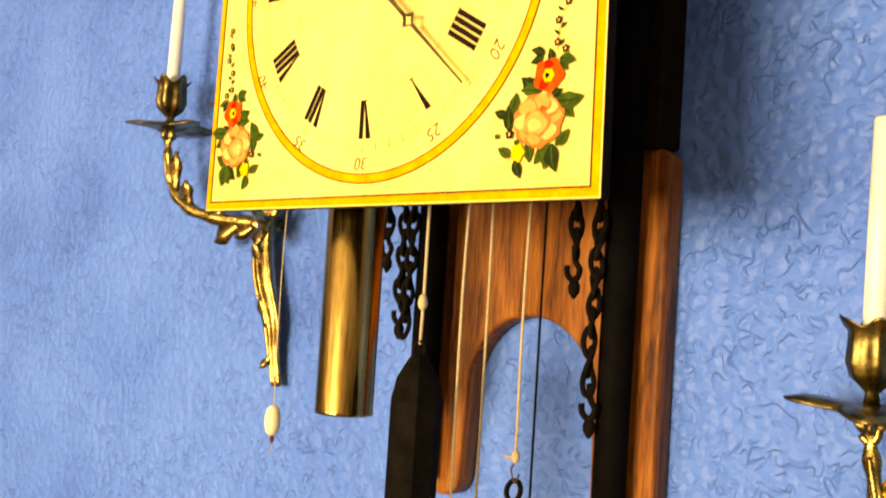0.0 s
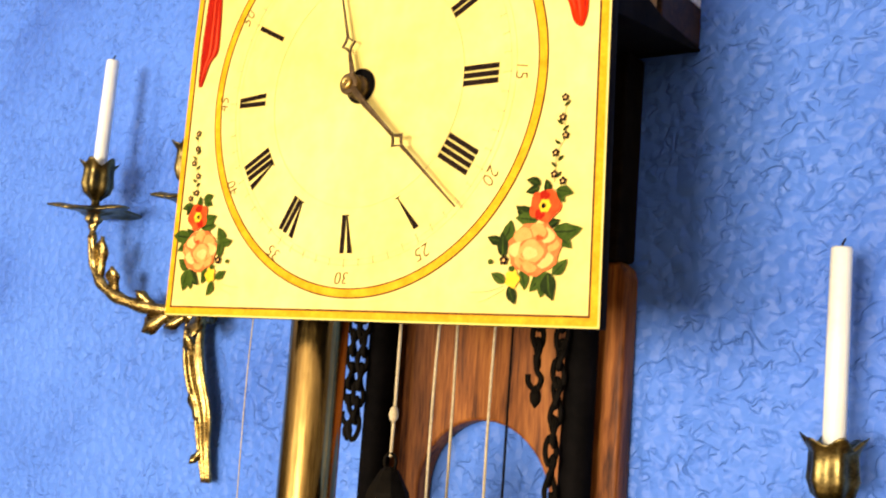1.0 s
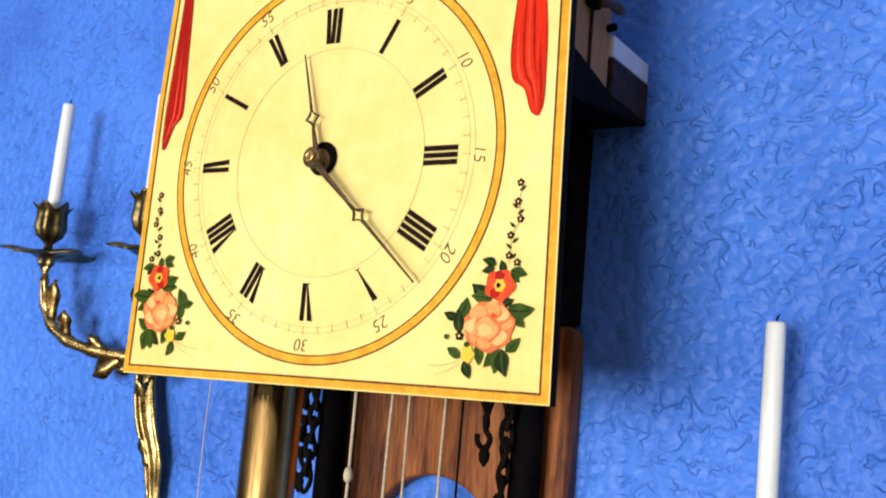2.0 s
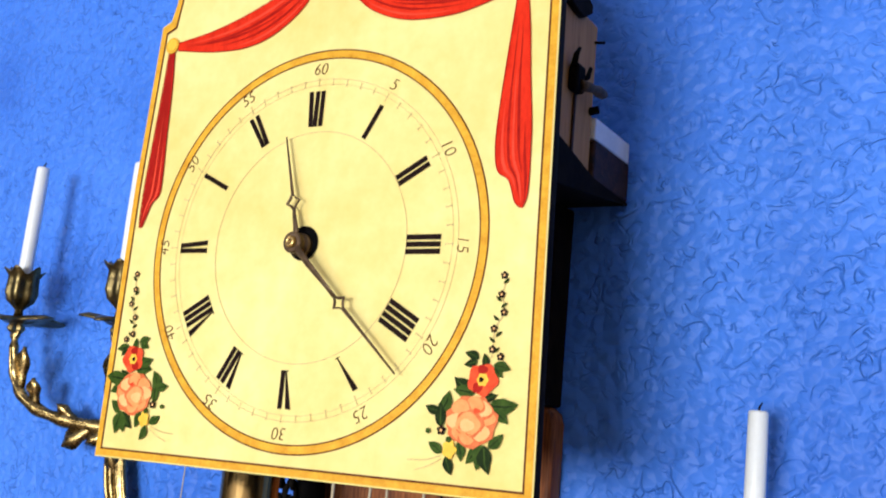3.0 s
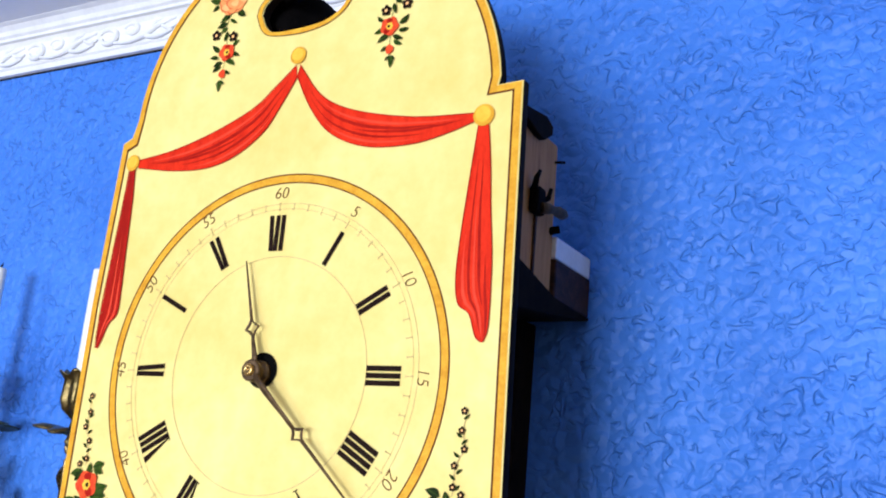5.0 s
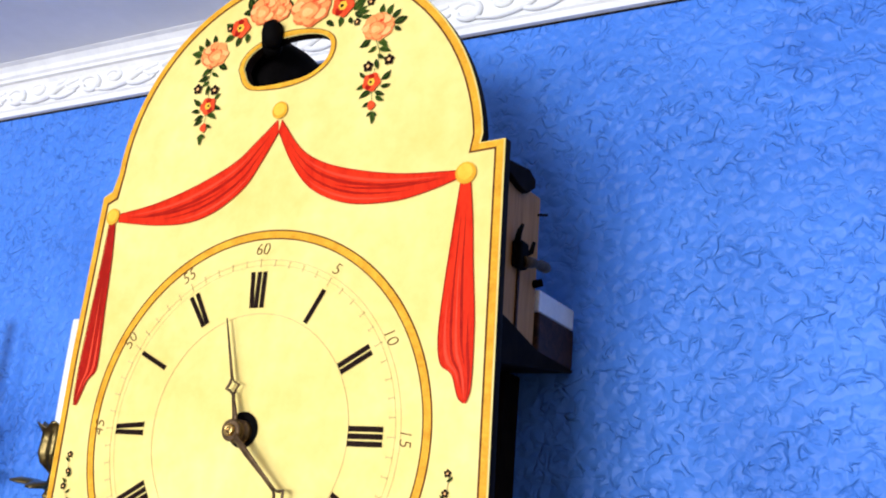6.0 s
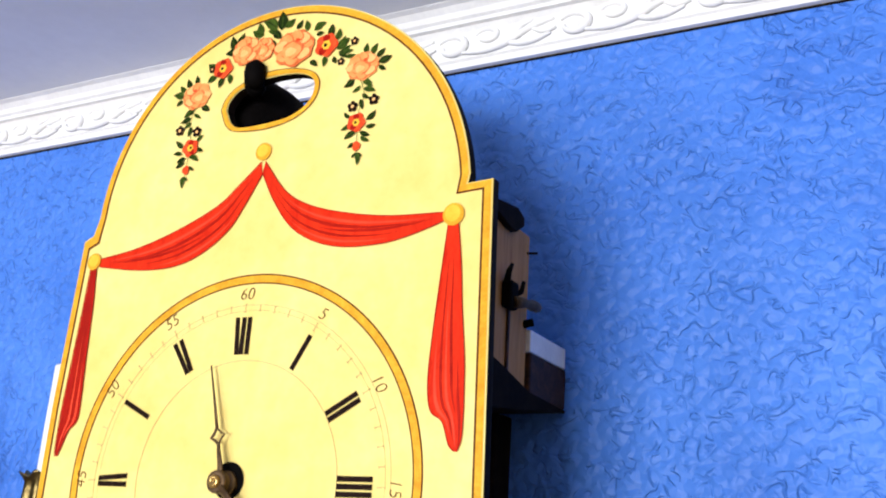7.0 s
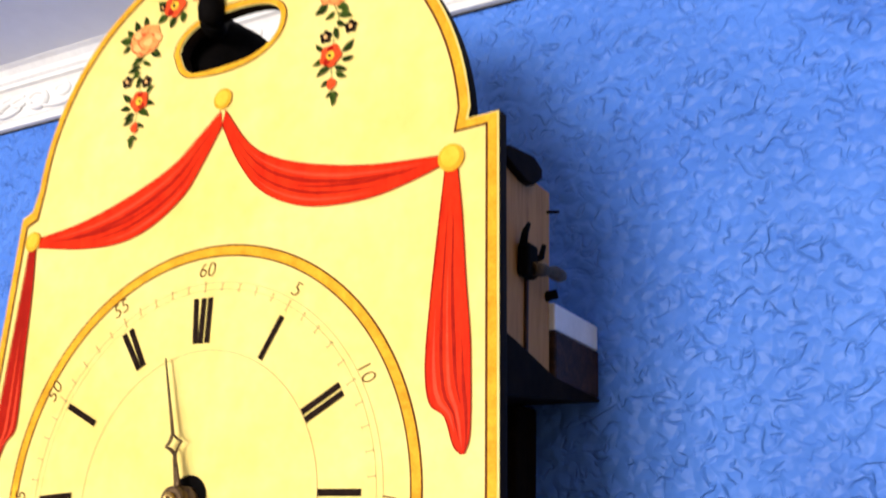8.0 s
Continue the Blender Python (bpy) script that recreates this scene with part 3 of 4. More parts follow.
def hanging_spray(mirror):
    """The spray that hangs at a side of the arch's garland."""
    b = Brush(mirror)
    for base, tip in (((0.095, 0.353), (0.096, 0.363)), ((0.101, 0.351), (0.106, 0.361)), ((0.106, 0.348), (0.114, 0.355)), ((0.108, 0.343), (0.121, 0.347)), ((0.109, 0.340), (0.116, 0.335)), ((0.086, 0.332), (0.076, 0.325)), ((0.094, 0.330), (0.104, 0.325))):
        b.leaf(base, tip, DLEAF if rnd.random() < 0.6 else LEAF, 0.28)
    b.rose((0.093, 0.342), 0.0155, 0.0130, PEACH)
    b.stroke([(0.092, 0.330), (0.097, 0.316), (0.093, 0.298), (0.094, 0.270), (0.0955, 0.254)], 0.0005, LEAF)
    for base, tip in (((0.093, 0.324), (0.085, 0.319)), ((0.096, 0.321), (0.108, 0.317)), ((0.095, 0.316), (0.103, 0.311)), ((0.097, 0.328), (0.105, 0.322)), ((0.094, 0.312), (0.097, 0.302)), ((0.086, 0.296), (0.079, 0.302)), ((0.086, 0.290), (0.077, 0.286)), ((0.101, 0.292), (0.110, 0.300)),
                      ((0.101, 0.286), (0.111, 0.287)), ((0.092, 0.283), (0.081, 0.277)), ((0.096, 0.282), (0.106, 0.278)), ((0.097, 0.278), (0.106, 0.273)), ((0.092, 0.273), (0.085, 0.269)), ((0.095, 0.264), (0.090, 0.260)), ((0.095, 0.264), (0.100, 0.260)), ((0.095, 0.264), (0.096, 0.253))):
        b.leaf(base, tip, DLEAF if rnd.random() < 0.6 else LEAF, 0.22)
    b.star((0.087, 0.306), 0.0050), b.star((0.107, 0.3095), 0.0050)
    b.poppy((0.092, 0.291), 0.0085)
    b.bud((0.094, 0.270), 0.0036, 0.0042, POPPY, 0.08, 3)


hanging_spray(None)
hanging_spray(0.0055)

b = Brush()
for base, tip in (((0.000, 0.395), (-0.016, 0.404)), ((0.005, 0.392), (0.004, 0.411)), ((0.008, 0.394), (0.019, 0.401)), ((0.002, 0.390), (-0.010, 0.394)), ((0.021, 0.390), (0.027, 0.398)), ((0.033, 0.386), (0.031, 0.397)), ((0.040, 0.385), (0.052, 0.391)), ((0.043, 0.380), (0.051, 0.381)),
                  ((-0.042, 0.381), (-0.049, 0.396)), ((-0.041, 0.380), (-0.055, 0.379)), ((-0.039, 0.384), (-0.036, 0.397)), ((-0.018, 0.390), (-0.020, 0.404)), ((-0.014, 0.391), (-0.027, 0.397)), ((0.058, 0.375), (0.059, 0.388)), ((0.064, 0.371), (0.067, 0.382)), ((0.054, 0.358), (0.053, 0.348)),
                  ((0.063, 0.356), (0.066, 0.349)), ((0.039, 0.356), (0.047, 0.350)), ((0.066, 0.362), (0.078, 0.371)), ((0.068, 0.360), (0.076, 0.353)), ((-0.062, 0.362), (-0.073, 0.372)), ((-0.062, 0.358), (-0.072, 0.353)), ((-0.054, 0.356), (-0.058, 0.346)), ((-0.047, 0.358), (-0.046, 0.348)),
                  ((-0.006, 0.385), (0.000, 0.371)), ((-0.004, 0.392), (0.006, 0.384))):
    b.leaf(base, tip, LEAF if rnd.random() < 0.5 else DLEAF, 0.30)
for k in range(5):
    b.leaf((0.066 + 0.002 * k, 0.366 - 0.003 * k), (0.074 + 0.003 * k, 0.374 - 0.005 * k), LEAF, 0.18)
b.star((0.083, 0.367), 0.0040), b.star((0.071, 0.350), 0.0036), b.star((-0.068, 0.366), 0.0036)
b.rose((-0.012, 0.376), 0.0115, 0.0115), b.rose((-0.031, 0.378), 0.0150, 0.0140), b.rose((0.021, 0.371), 0.0205, 0.0175)
b.poppy((0.055, 0.368), 0.0112), b.poppy((-0.055, 0.3645), 0.0100)


def drapery(name, upper, lower, folds, label, base=None):
    """A painted swag: a flat strip between two edges, with fold strokes."""
    bm = bmesh.new()
    up = glide([(x, 0, z) for x, z in upper], 40 // (len(upper) - 1))
    lo = glide([(x, 0, z) for x, z in lower], 40 // (len(lower) - 1))
    n = 36
    pick = lambda s, u: s[min(len(s) - 1, round(u * (len(s) - 1)))]
    at = lambda u, v: pick(up, u).lerp(pick(lo, u), v)
    rows = [[bm.verts.new((at(k / n, v).x, -0.0008, at(k / n, v).z)) for k in range(n + 1)] for v in (0, 1)]
    for k in range(n):
        bm.faces.new((rows[0][k], rows[0][k + 1], rows[1][k + 1], rows[1][k]))
    y = -0.00095
    for u0, u1, v0, v1, w, ink in folds:
        y -= 0.00002
        pts = [(at(u0 + (u1 - u0) * s / 12, v0 + (v1 - v0) * s / 12), w * math.sin(math.pi * s / 12)) for s in range(13)]
        across = (at(0.5, 1) - at(0.5, 0)).normalized()
        poly = [p + across * h for p, h in pts] + [p - across * h for p, h in pts[-2:0:-1]]
        bm.faces.new([bm.verts.new((q.x, y, q.z)) for q in poly]).material_index = ink
    for edge in (up, lo):
        for k in range(len(edge) - 1):
            a, c = edge[k], edge[k + 1]
            d = (c - a).normalized() * 0.0004
            side = Vector((-d.z, 0, d.x))
            bm.faces.new([bm.verts.new((q.x, -0.0014, q.z)) for q in (a - side, c - side, c + side, a + side)]).material_index = 1
    return part(name, bm, [base or M_RED, M_REDDARK, M_REDLIGHT], shield, label)


SW = [(0.06, 0.9, 0.35, 0.45, 0.0016, 1), (0.1, 0.8, 0.62, 0.72, 0.0012, 1), (0.2, 0.95, 0.2, 0.3, 0.0014, 2), (0.25, 0.75, 0.82, 0.86, 0.0012, 2), (0.45, 0.95, 0.55, 0.5, 0.0012, 1)]
drapery("painted_swag", [(0.004, 0.268), (0.028, 0.239), (0.053, 0.224), (0.087, 0.214), (0.130, 0.207), (0.180, 0.205)], [(0.002, 0.258), (0.018, 0.230), (0.038, 0.206), (0.062, 0.192), (0.090, 0.185), (0.127, 0.185), (0.156, 0.191), (0.181, 0.199)], SW, "red painted drapery swag")
drapery("painted_swag", [(0.000, 0.268), (-0.021, 0.249), (-0.042, 0.232), (-0.083, 0.214), (-0.127, 0.201), (-0.171, 0.194)], [(0.002, 0.256), (-0.012, 0.231), (-0.027, 0.209), (-0.054, 0.190), (-0.084, 0.181), (-0.123, 0.181), (-0.168, 0.187)], SW, "red painted drapery swag")
DR = [(0.08, 0.85, 0.35, 0.35, 0.0012, 1), (0.1, 0.7, 0.62, 0.66, 0.0013, 1), (0.2, 0.95, 0.5, 0.48, 0.0012, 2), (0.4, 0.95, 0.82, 0.8, 0.0012, 1), (0.3, 0.8, 0.18, 0.2, 0.0014, 2)]
drapery("painted_drop", [(0.1825, 0.196), (0.179, 0.158), (0.175, 0.110), (0.1735, 0.076), (0.177, 0.055), (0.187, 0.047), (0.193, 0.031), (0.198, 0.026)], [(0.191, 0.196), (0.195, 0.165), (0.198, 0.130), (0.202, 0.092), (0.203, 0.070), (0.2035, 0.051), (0.203, 0.035), (0.200, 0.026)], DR, "red painted hanging drapery")
drapery("painted_drop", [(-0.172, 0.188), (-0.169, 0.153), (-0.167, 0.101), (-0.1655, 0.070), (-0.166, 0.050), (-0.174, 0.041), (-0.180, 0.026), (-0.183, 0.019)], [(-0.179, 0.188), (-0.181, 0.148), (-0.184, 0.101), (-0.186, 0.070), (-0.187, 0.051), (-0.187, 0.038), (-0.187, 0.028), (-0.186, 0.019)], DR, "deep red painted hanging drapery", M_REDDEEP)
for x, z, r in ((0.001, 0.277, 0.0080), (0.1865, 0.2025, 0.0090), (-0.1755, 0.1925, 0.0078)):
    bm = bmesh.new()
    for s, y, ink in ((1.0, -0.0018, 0), (0.72, -0.0019, 1)):
        bm.faces.new([bm.verts.new((x + r * s * math.sin(2 * math.pi * k / 28) - (1 - s) * 0.002, y, z + r * s * math.cos(2 * math.pi * k / 28) + (1 - s) * 0.003)) for k in range(28)]).material_index = ink
    part("painted_knob", bm, [M_GOLD, M_YELLOW], shield, "yellow painted curtain knob")

# ---------------------------------------------------------------- pointers of the dial
# flat black disc on the dial face, round the arbor
bm = bmesh.new()
bm.faces.new([bm.verts.new((0.004 + 0.0145 * math.sin(2 * math.pi * k / 40), -0.0012, 0.002 + 0.0145 * math.cos(2 * math.pi * k / 40))) for k in range(40)])
part("arbor_disc", bm, M_BLACK, shield, "flat black round disc behind the arbor")


def turned_y(profile, centre, seg=28):
    bm = lathe(bmesh.new(), profile, seg=seg)
    bm.transform(Matrix.Translation(centre) @ Matrix.Rotation(radians(90), 4, "X"))
    return bm


AR = (0.004, 0.0, 0.0)
part("arbor", turned_y([(0.0095, 0.0), (0.0095, 0.007), (0.0075, 0.0074), (0.0075, 0.0130), (0.0088, 0.0134), (0.0088, 0.0160), (0.0075, 0.0168)], AR), M_STEEL, clock, "dark steel hand arbor")
part("arbor_cap", turned_y([(0.0048, 0.0164), (0.0048, 0.0192), (0.0040, 0.0200), (0.0014, 0.0200), (0.0012, 0.0188)], AR), M_BRASS, clock, "brass cap with a centre hole")


def hand(name, tip, diamond, size, rise, w0, label):
    """A hand with a pierced diamond, from the arbor to tip, sinking towards the dial; rise: y at its root, diamond and tip."""
    o, d, e = Vector((AR[0], 0, 0)), Vector((diamond[0], 0, diamond[1])), Vector((tip[0], 0, tip[1]))
    way = (d - o).normalized()
    side = Vector((-way.z, 0, way.x))
    bm = bmesh.new()
    root, mid, end = (Vector((0, y, 0)) for y in rise)
    f = mid
    start = o + way * 0.006
    tube(bm, [p + root.lerp(mid, u) for p, u in ((start, 0), (o.lerp(d, 0.35) - side * 0.0006, 0.35), (o.lerp(d, 0.7), 0.7), (d - way * size * 0.9, 1))], [w0, w0 * 0.9, w0 * 0.62, w0 * 0.6], 10, flat=0.45)
    far = (e - d).normalized()
    tube(bm, [p + mid.lerp(end, u) for p, u in ((d + way * size * 0.9, 0), (d.lerp(e, 0.4), 0.4), (e, 1))], [w0 * 0.55, w0 * 0.45, w0 * 0.26], 10, flat=0.45)
    ring = [d + way * size * 1.15, d + side * size, d - way * size * 1.15, d - side * size]
    pts = []
    for p, q in zip(ring, ring[1:] + ring[:1]):
        for k in range(4):
            m = p.lerp(q, k / 4)
            pts.append(d.lerp(m, 1 - 0.55 * math.sin(math.pi * k / 4) * 0.35) + f)
    tube(bm, pts, [0.0013] * len(pts), 8, flat=0.6, closed=True)
    return part(name, bm, M_STEEL, clock, label)


hand("minute_hand", (0.1105, -0.1002), (0.0535, -0.0480), 0.0062, (-0.0155, -0.0118, -0.0110), 0.0037, "tarnished steel minute hand with pierced diamond")
hand("hour_hand", (-0.0222, 0.0922), (-0.0058, 0.0355), 0.0066, (-0.0105, -0.0080, -0.0065), 0.0037, "tarnished steel hour hand with pierced diamond")

# ---------------------------------------------------------------- movement case, shelf and bell behind the shield
case = part("movement_case", block((-0.165, 0.168), (0.0115, 0.193), (0.098, 0.246), 0.002), M_BOX, clock, "raw pine movement case")
# sloped wedge also stands in for the stain and shade on the case side
bm = plate([[(0.0115, 0.0735), (0.100, 0.0740), (0.284, 0.0955), (0.284, 0.0980), (0.194, 0.1010), (0.123, 0.1160), (0.0115, 0.1350)]], -0.1725, 0.172, 0.0008)
bm.transform(Matrix.Rotation(radians(90), 4, "Z"))
part("seat_board", bm, M_EDGE, clock, "dark wooden seat board, its wedge also the shade on the case foot")
part("rear_block", block((-0.170, 0.1722), (0.194, WALL - 0.001), (0.0985, 0.137), 0.002), M_DARKWOOD, clock, "dark wooden rear block")
part("white_strip", block((-0.170, 0.1715), (0.194, WALL - 0.001), (0.1375, 0.158), 0.0015), M_WHITE, clock, "white painted strip")
bm = plate([[(0.098, 0.243), (0.106, 0.253), (0.148, 0.259), (0.163, 0.254), (0.163, 0.246), (0.147, 0.236), (0.134, 0.236)]], -0.006, 0.006, 0.001)
bm.transform(Matrix.Translation((0.1685, 0, 0)) @ Matrix.Rotation(radians(90), 4, "Z"))
part("top_block", bm, M_EDGE, clock, "black chamfered block on the case")
# thin strip added for the narrow dark stain line below the latch
part("case_dark_line", block((0.1682, 0.1705), (0.1455, 0.1490), (0.112, 0.166), 0.0006), M_DARKWOOD, clock)
bm = box(bmesh.new(), (0.1682, 0.178), (0.131, 0.150), (0.164, 0.189), 0.003)
tube(bm, [(0.174, 0.130, 0.185), (0.175, 0.132, 0.196), (0.176, 0.136, 0.203)], [0.003, 0.0026, 0.0016], 8)
tube(bm, [(0.174, 0.150, 0.180), (0.175, 0.160, 0.184), (0.176, 0.163, 0.194)], [0.003, 0.0024, 0.0018], 8)
latch = part("latch", bm, M_IRON, clock, "black iron latch on the case side")
part("latch_bolt", tube(bmesh.new(), [(0.176, 0.140, 0.170), (0.180, 0.152, 0.172), (0.181, 0.160, 0.173), (0.182, 0.168, 0.1735), (0.1825, 0.178, 0.174), (0.183, 0.183, 0.1742)], [0.0055, 0.0050, 0.0034, 0.0052, 0.0050, 0.0030], 12), M_STEEL, latch, "tarnished steel bolt end")
part("case_pin", tube(bmesh.new(), [(0.1665, 0.186, 0.228), (0.176, 0.192, 0.229)], 0.0012, 6), M_IRON, clock)
part("case_pin", tube(bmesh.new(), [(0.1665, 0.186, 0.161), (0.176, 0.188, 0.163)], [0.004, 0.0036], 8), M_IRON, clock)
bm = lathe(bmesh.new(), [(0.0575, 0.0), (0.0585, 0.010), (0.0580, 0.046), (0.052, 0.061), (0.042, 0.070), (0.030, 0.078), (0.018, 0.086), (0.009, 0.090)], (-0.075, 0.0715, 0.300), 36)
tube(bm, [(-0.075, 0.0715, 0.244), (-0.075, 0.0715, 0.302)], 0.006, 10)
bell = part("bell", bm, M_BLACK, clock, "blackened iron bell above the case")
bm = tube(bmesh.new(), [(-0.060, 0.050, 0.376), (-0.036, 0.020, 0.352), (-0.017, -0.002, 0.344)], [0.013, 0.0105, 0.0085], 12)
lathe(bm, [(0.003, -0.013), (0.0085, -0.009), (0.0098, 0.0), (0.0088, 0.008), (0.003, 0.013)], (-0.0145, -0.006, 0.350), 16)
part("bell_knob", bm, M_BLACK, bell, "black knob reaching through the shield opening")

# ---------------------------------------------------------------- backboard under the clock
arch = [(0.123, -0.122), (0.120, -0.112), (0.113, -0.106), (-0.139, -0.106), (-0.146, -0.112), (-0.148, -0.122), (-0.148, -0.430)]
arch += [(-0.1245 - 0.0235 * math.cos(math.pi * k / 12), -0.430 - 0.0235 * math.sin(math.pi * k / 12)) for k in range(1, 12)]
arch += [(-0.101, -0.430), (-0.097, -0.345)]
arch += [(-0.021 - 0.076 * math.cos(math.pi * k / 24), -0.340 + 0.076 * math.sin(math.pi * k / 24)) for k in range(1, 24)]
arch += [(0.055, -0.345), (0.057, -0.430)]
arch += [(0.090 - 0.033 * math.cos(math.pi * k / 12), -0.430 - 0.0235 * math.sin(math.pi * k / 12)) for k in range(1, 12)]
arch += [(0.123, -0.430)]
board = thing("clock_backboard", "reddish brown wooden backboard with an arched cutout", "backboard", (0, 0, Z0))
part("panel", plate([arch[::-1]], 0.258, WALL - 0.0008, 0.004), M_BOARD, board)
part("hanger_block", block((-0.146, 0.118), (0.244, WALL - 0.0008), (-0.1055, 0.0915), 0.003), M_EDGE, board, "black wooden block above the panel")


# ---------------------------------------------------------------- weights, cords and chains
def hung(name, label, at, category="weight"):
    return thing(name, label, category, (at[0], at[1], Z0 + at[2]))


w = hung("brass_weight", "tall polished brass cylinder clock weight", (-0.097, 0.090, -0.362))
part("body", lathe(bmesh.new(), [(0.0235, 0.0), (0.0262, 0.0008), (0.0266, 0.0030), (0.0262, 0.0042), (0.0262, 0.262), (0.0250, 0.266), (0.010, 0.270)], seg=48), M_TUBE, w, "polished brass cylinder")
part("cord", tube(bmesh.new(), [(0, 0, 0.268), (0, 0, 0.436)], 0.0015, 8), M_CORD, w, "waxed cord")

w = hung("iron_weight", "dark faceted iron clock weight with conical top", (0.002, 0.079, -0.60))
bm = lathe(bmesh.new(), [(0.019, 0.0), (0.0212, 0.004), (0.0212, 0.262), (0.0175, 0.280), (0.008, 0.297), (0.004, 0.300)], seg=8)
for f in bm.faces:
    f.smooth = False
part("body", bm, M_IRON, w, "dark octagonal iron body")
bm = tube(bmesh.new(), [(0.006 * math.sin(a), 0, 0.304 + 0.007 * math.cos(a)) for a in [2 * math.pi * k / 14 for k in range(14)]], 0.0014, 6, closed=True)
part("hook", bm, M_IRON, w, "iron eye")
part("cord", tube(bmesh.new(), [(0, 0, 0.308), (-0.001, 0.002, 0.340), (0.0, 0.0, 0.6735)], 0.0014, 8), M_CORD, w, "waxed cord")
part("knot", lathe(bmesh.new(), [(0.001, -0.007), (0.0035, -0.004), (0.0042, 0.0), (0.003, 0.005), (0.001, 0.007)], (0, 0, 0.343), 10), M_CORD, w, "cord knot")

for x, top in ((-0.139, 0.505), (0.0905, 0.512)):
    w = hung("black_weight", "long black lacquered iron rod weight before the backboard", (x, 0.2385, -0.438))
    part("body", lathe(bmesh.new(), [(0.013, 0.0), (0.0145, 0.004), (0.0152, 0.010), (0.0152, top - 0.01), (0.010, top)], seg=28), M_BLACK, w)
    part("hook", tube(bmesh.new(), [(0, 0, top - 0.002), (0, 0, 0.5115)], 0.002, 6), M_IRON, w)

for x, y, low, mat, label, bend in ((0.022, 0.108, -0.56, M_CORD, "pale waxed cord hanging from the movement", 0.002), (0.006, 0.158, -0.56, M_CORD, "pale waxed cord hanging from the movement", -0.001), (0.040, 0.168, -0.385, M_CORD, "pale waxed cord ending in a knot and ring", 0.001),
                                    (0.060, 0.165, -0.470, M_IRON, "dark wire hanging from the movement", 0.0)):
    ob = part("cord", tube(bmesh.new(), glide([(0, 0, 0.0735), (bend, 0, -0.1), (-bend, 0, -0.25), (0, 0, low)], 5), 0.0013 if mat is M_CORD else 0.0011, 8), mat, clock, label)
    ob.location = (x, y, 0)
    if low == -0.385:
        part("knot", lathe(bmesh.new(), [(0.001, -0.006), (0.0036, -0.003), (0.0036, 0.003), (0.001, 0.006)], (0, 0, low), 10), M_CORD, ob)
        part("cord_end", tube(bmesh.new(), [(0, 0, low), (-0.007, -0.002, low - 0.001), (-0.013, -0.003, low + 0.001)], [0.0016, 0.0014, 0.0006], 6), M_CORD, ob)
        part("hook", tube(bmesh.new(), glide([(0, 0, low - 0.004), (-0.004, 0, low - 0.012), (0.001, 0, low - 0.022), (0.005, 0, low - 0.014)], 5), 0.0009, 6), M_STEEL, ob)
        part("ring", tube(bmesh.new(), [(0.0075 * math.sin(a), 0.002 * math.cos(a), low - 0.029 + 0.0085 * math.cos(a)) for a in [2 * math.pi * k / 18 for k in range(18)]], 0.0024, 8, closed=True), M_IRON, ob, "dark iron ring")

ob = part("thread", tube(bmesh.new(), glide([(0, 0, 0.0735), (0.001, 0, -0.12), (-0.002, 0, -0.24), (0.001, 0, -0.396)], 5), 0.0005, 6), M_CORD, clock, "thin pull thread")
ob.location = (-0.117, 0.026, 0)
part("bead", lathe(bmesh.new(), [(0.002, -0.013), (0.005, -0.011), (0.0068, -0.005), (0.0070, 0.003), (0.0055, 0.010), (0.002, 0.013)], (0, 0, -0.367), 18), M_BEAD, ob, "oval ivory bead")
part("knot", lathe(bmesh.new(), [(0.0005, -0.004), (0.0022, 0.0), (0.0005, 0.004)], (0.0005, 0, -0.383), 8), M_LINE, ob)


def link_mesh():
    pts = []
    for k in range(18):
        a = 2 * math.pi * k / 18
        pts.append((0.0050 * math.sin(a), 0.0016 * math.sin(2 * a), 0.0125 * math.cos(a) ** 3 * 0.25 + 0.0100 * math.cos(a)))
    bm = tube(bmesh.new(), pts, 0.0026, 7, closed=True)
    me = bpy.data.meshes.new("link")
    bm.to_mesh(me)
    bm.free()
    me.materials.append(M_IRON)
    return me


LINK = link_mesh()


def chain(label, top, count, sway, end):
    """A chain of iron links that hangs from top; end: a hooked ornament on its last link."""
    ob = hung("clock_chain", label, top, "chain")
    turn = random.Random(count)
    for k in range(count):
        o = new("link", LINK)
        o.parent = ob
        o.location = (sway * math.sin(k * 0.55) + turn.uniform(-0.001, 0.001), sway * 0.4 * math.cos(k * 0.7), -0.0118 - 0.0172 * k)
        o.rotation_euler = (turn.uniform(-0.15, 0.15), turn.uniform(-0.2, 0.2), radians(90 * (k % 2) + 38) + turn.uniform(-0.3, 0.3))
    z = -0.0172 * count - 0.004
    if end:
        bm = tube(bmesh.new(), glide([(0, 0, z + 0.008), (0.002, 0, z - 0.006), (0.007, 0, z - 0.014), (0.002, 0, z - 0.024), (-0.006, 0, z - 0.018), (-0.007, 0, z - 0.010)], 5), 0.0028, 8)
        lathe(bm, [(0.001, -0.012), (0.005, -0.006), (0.0055, 0.0), (0.003, 0.006), (0.001, 0.009)], (0.002, 0, z - 0.028), 10)
        part("hook", bm, M_IRON, ob, "black iron hook")
    return ob


chain("black iron link chain beside the rod weight", (-0.170, 0.226, 0.0735), 19, 0.002, True)
chain("black iron link chain looped behind the brass weight", (-0.150, 0.218, 0.0735), 21, 0.002, False)
chain("short black iron chain with a hook", (-0.190, 0.222, 0.0735), 15, 0.002, True)
chain("black iron link chain before the backboard", (0.058, 0.212, 0.0735), 16, 0.002, True)
chain("long black iron link chain beside the rod weight", (0.080, 0.215, 0.0735), 23, 0.002, True)


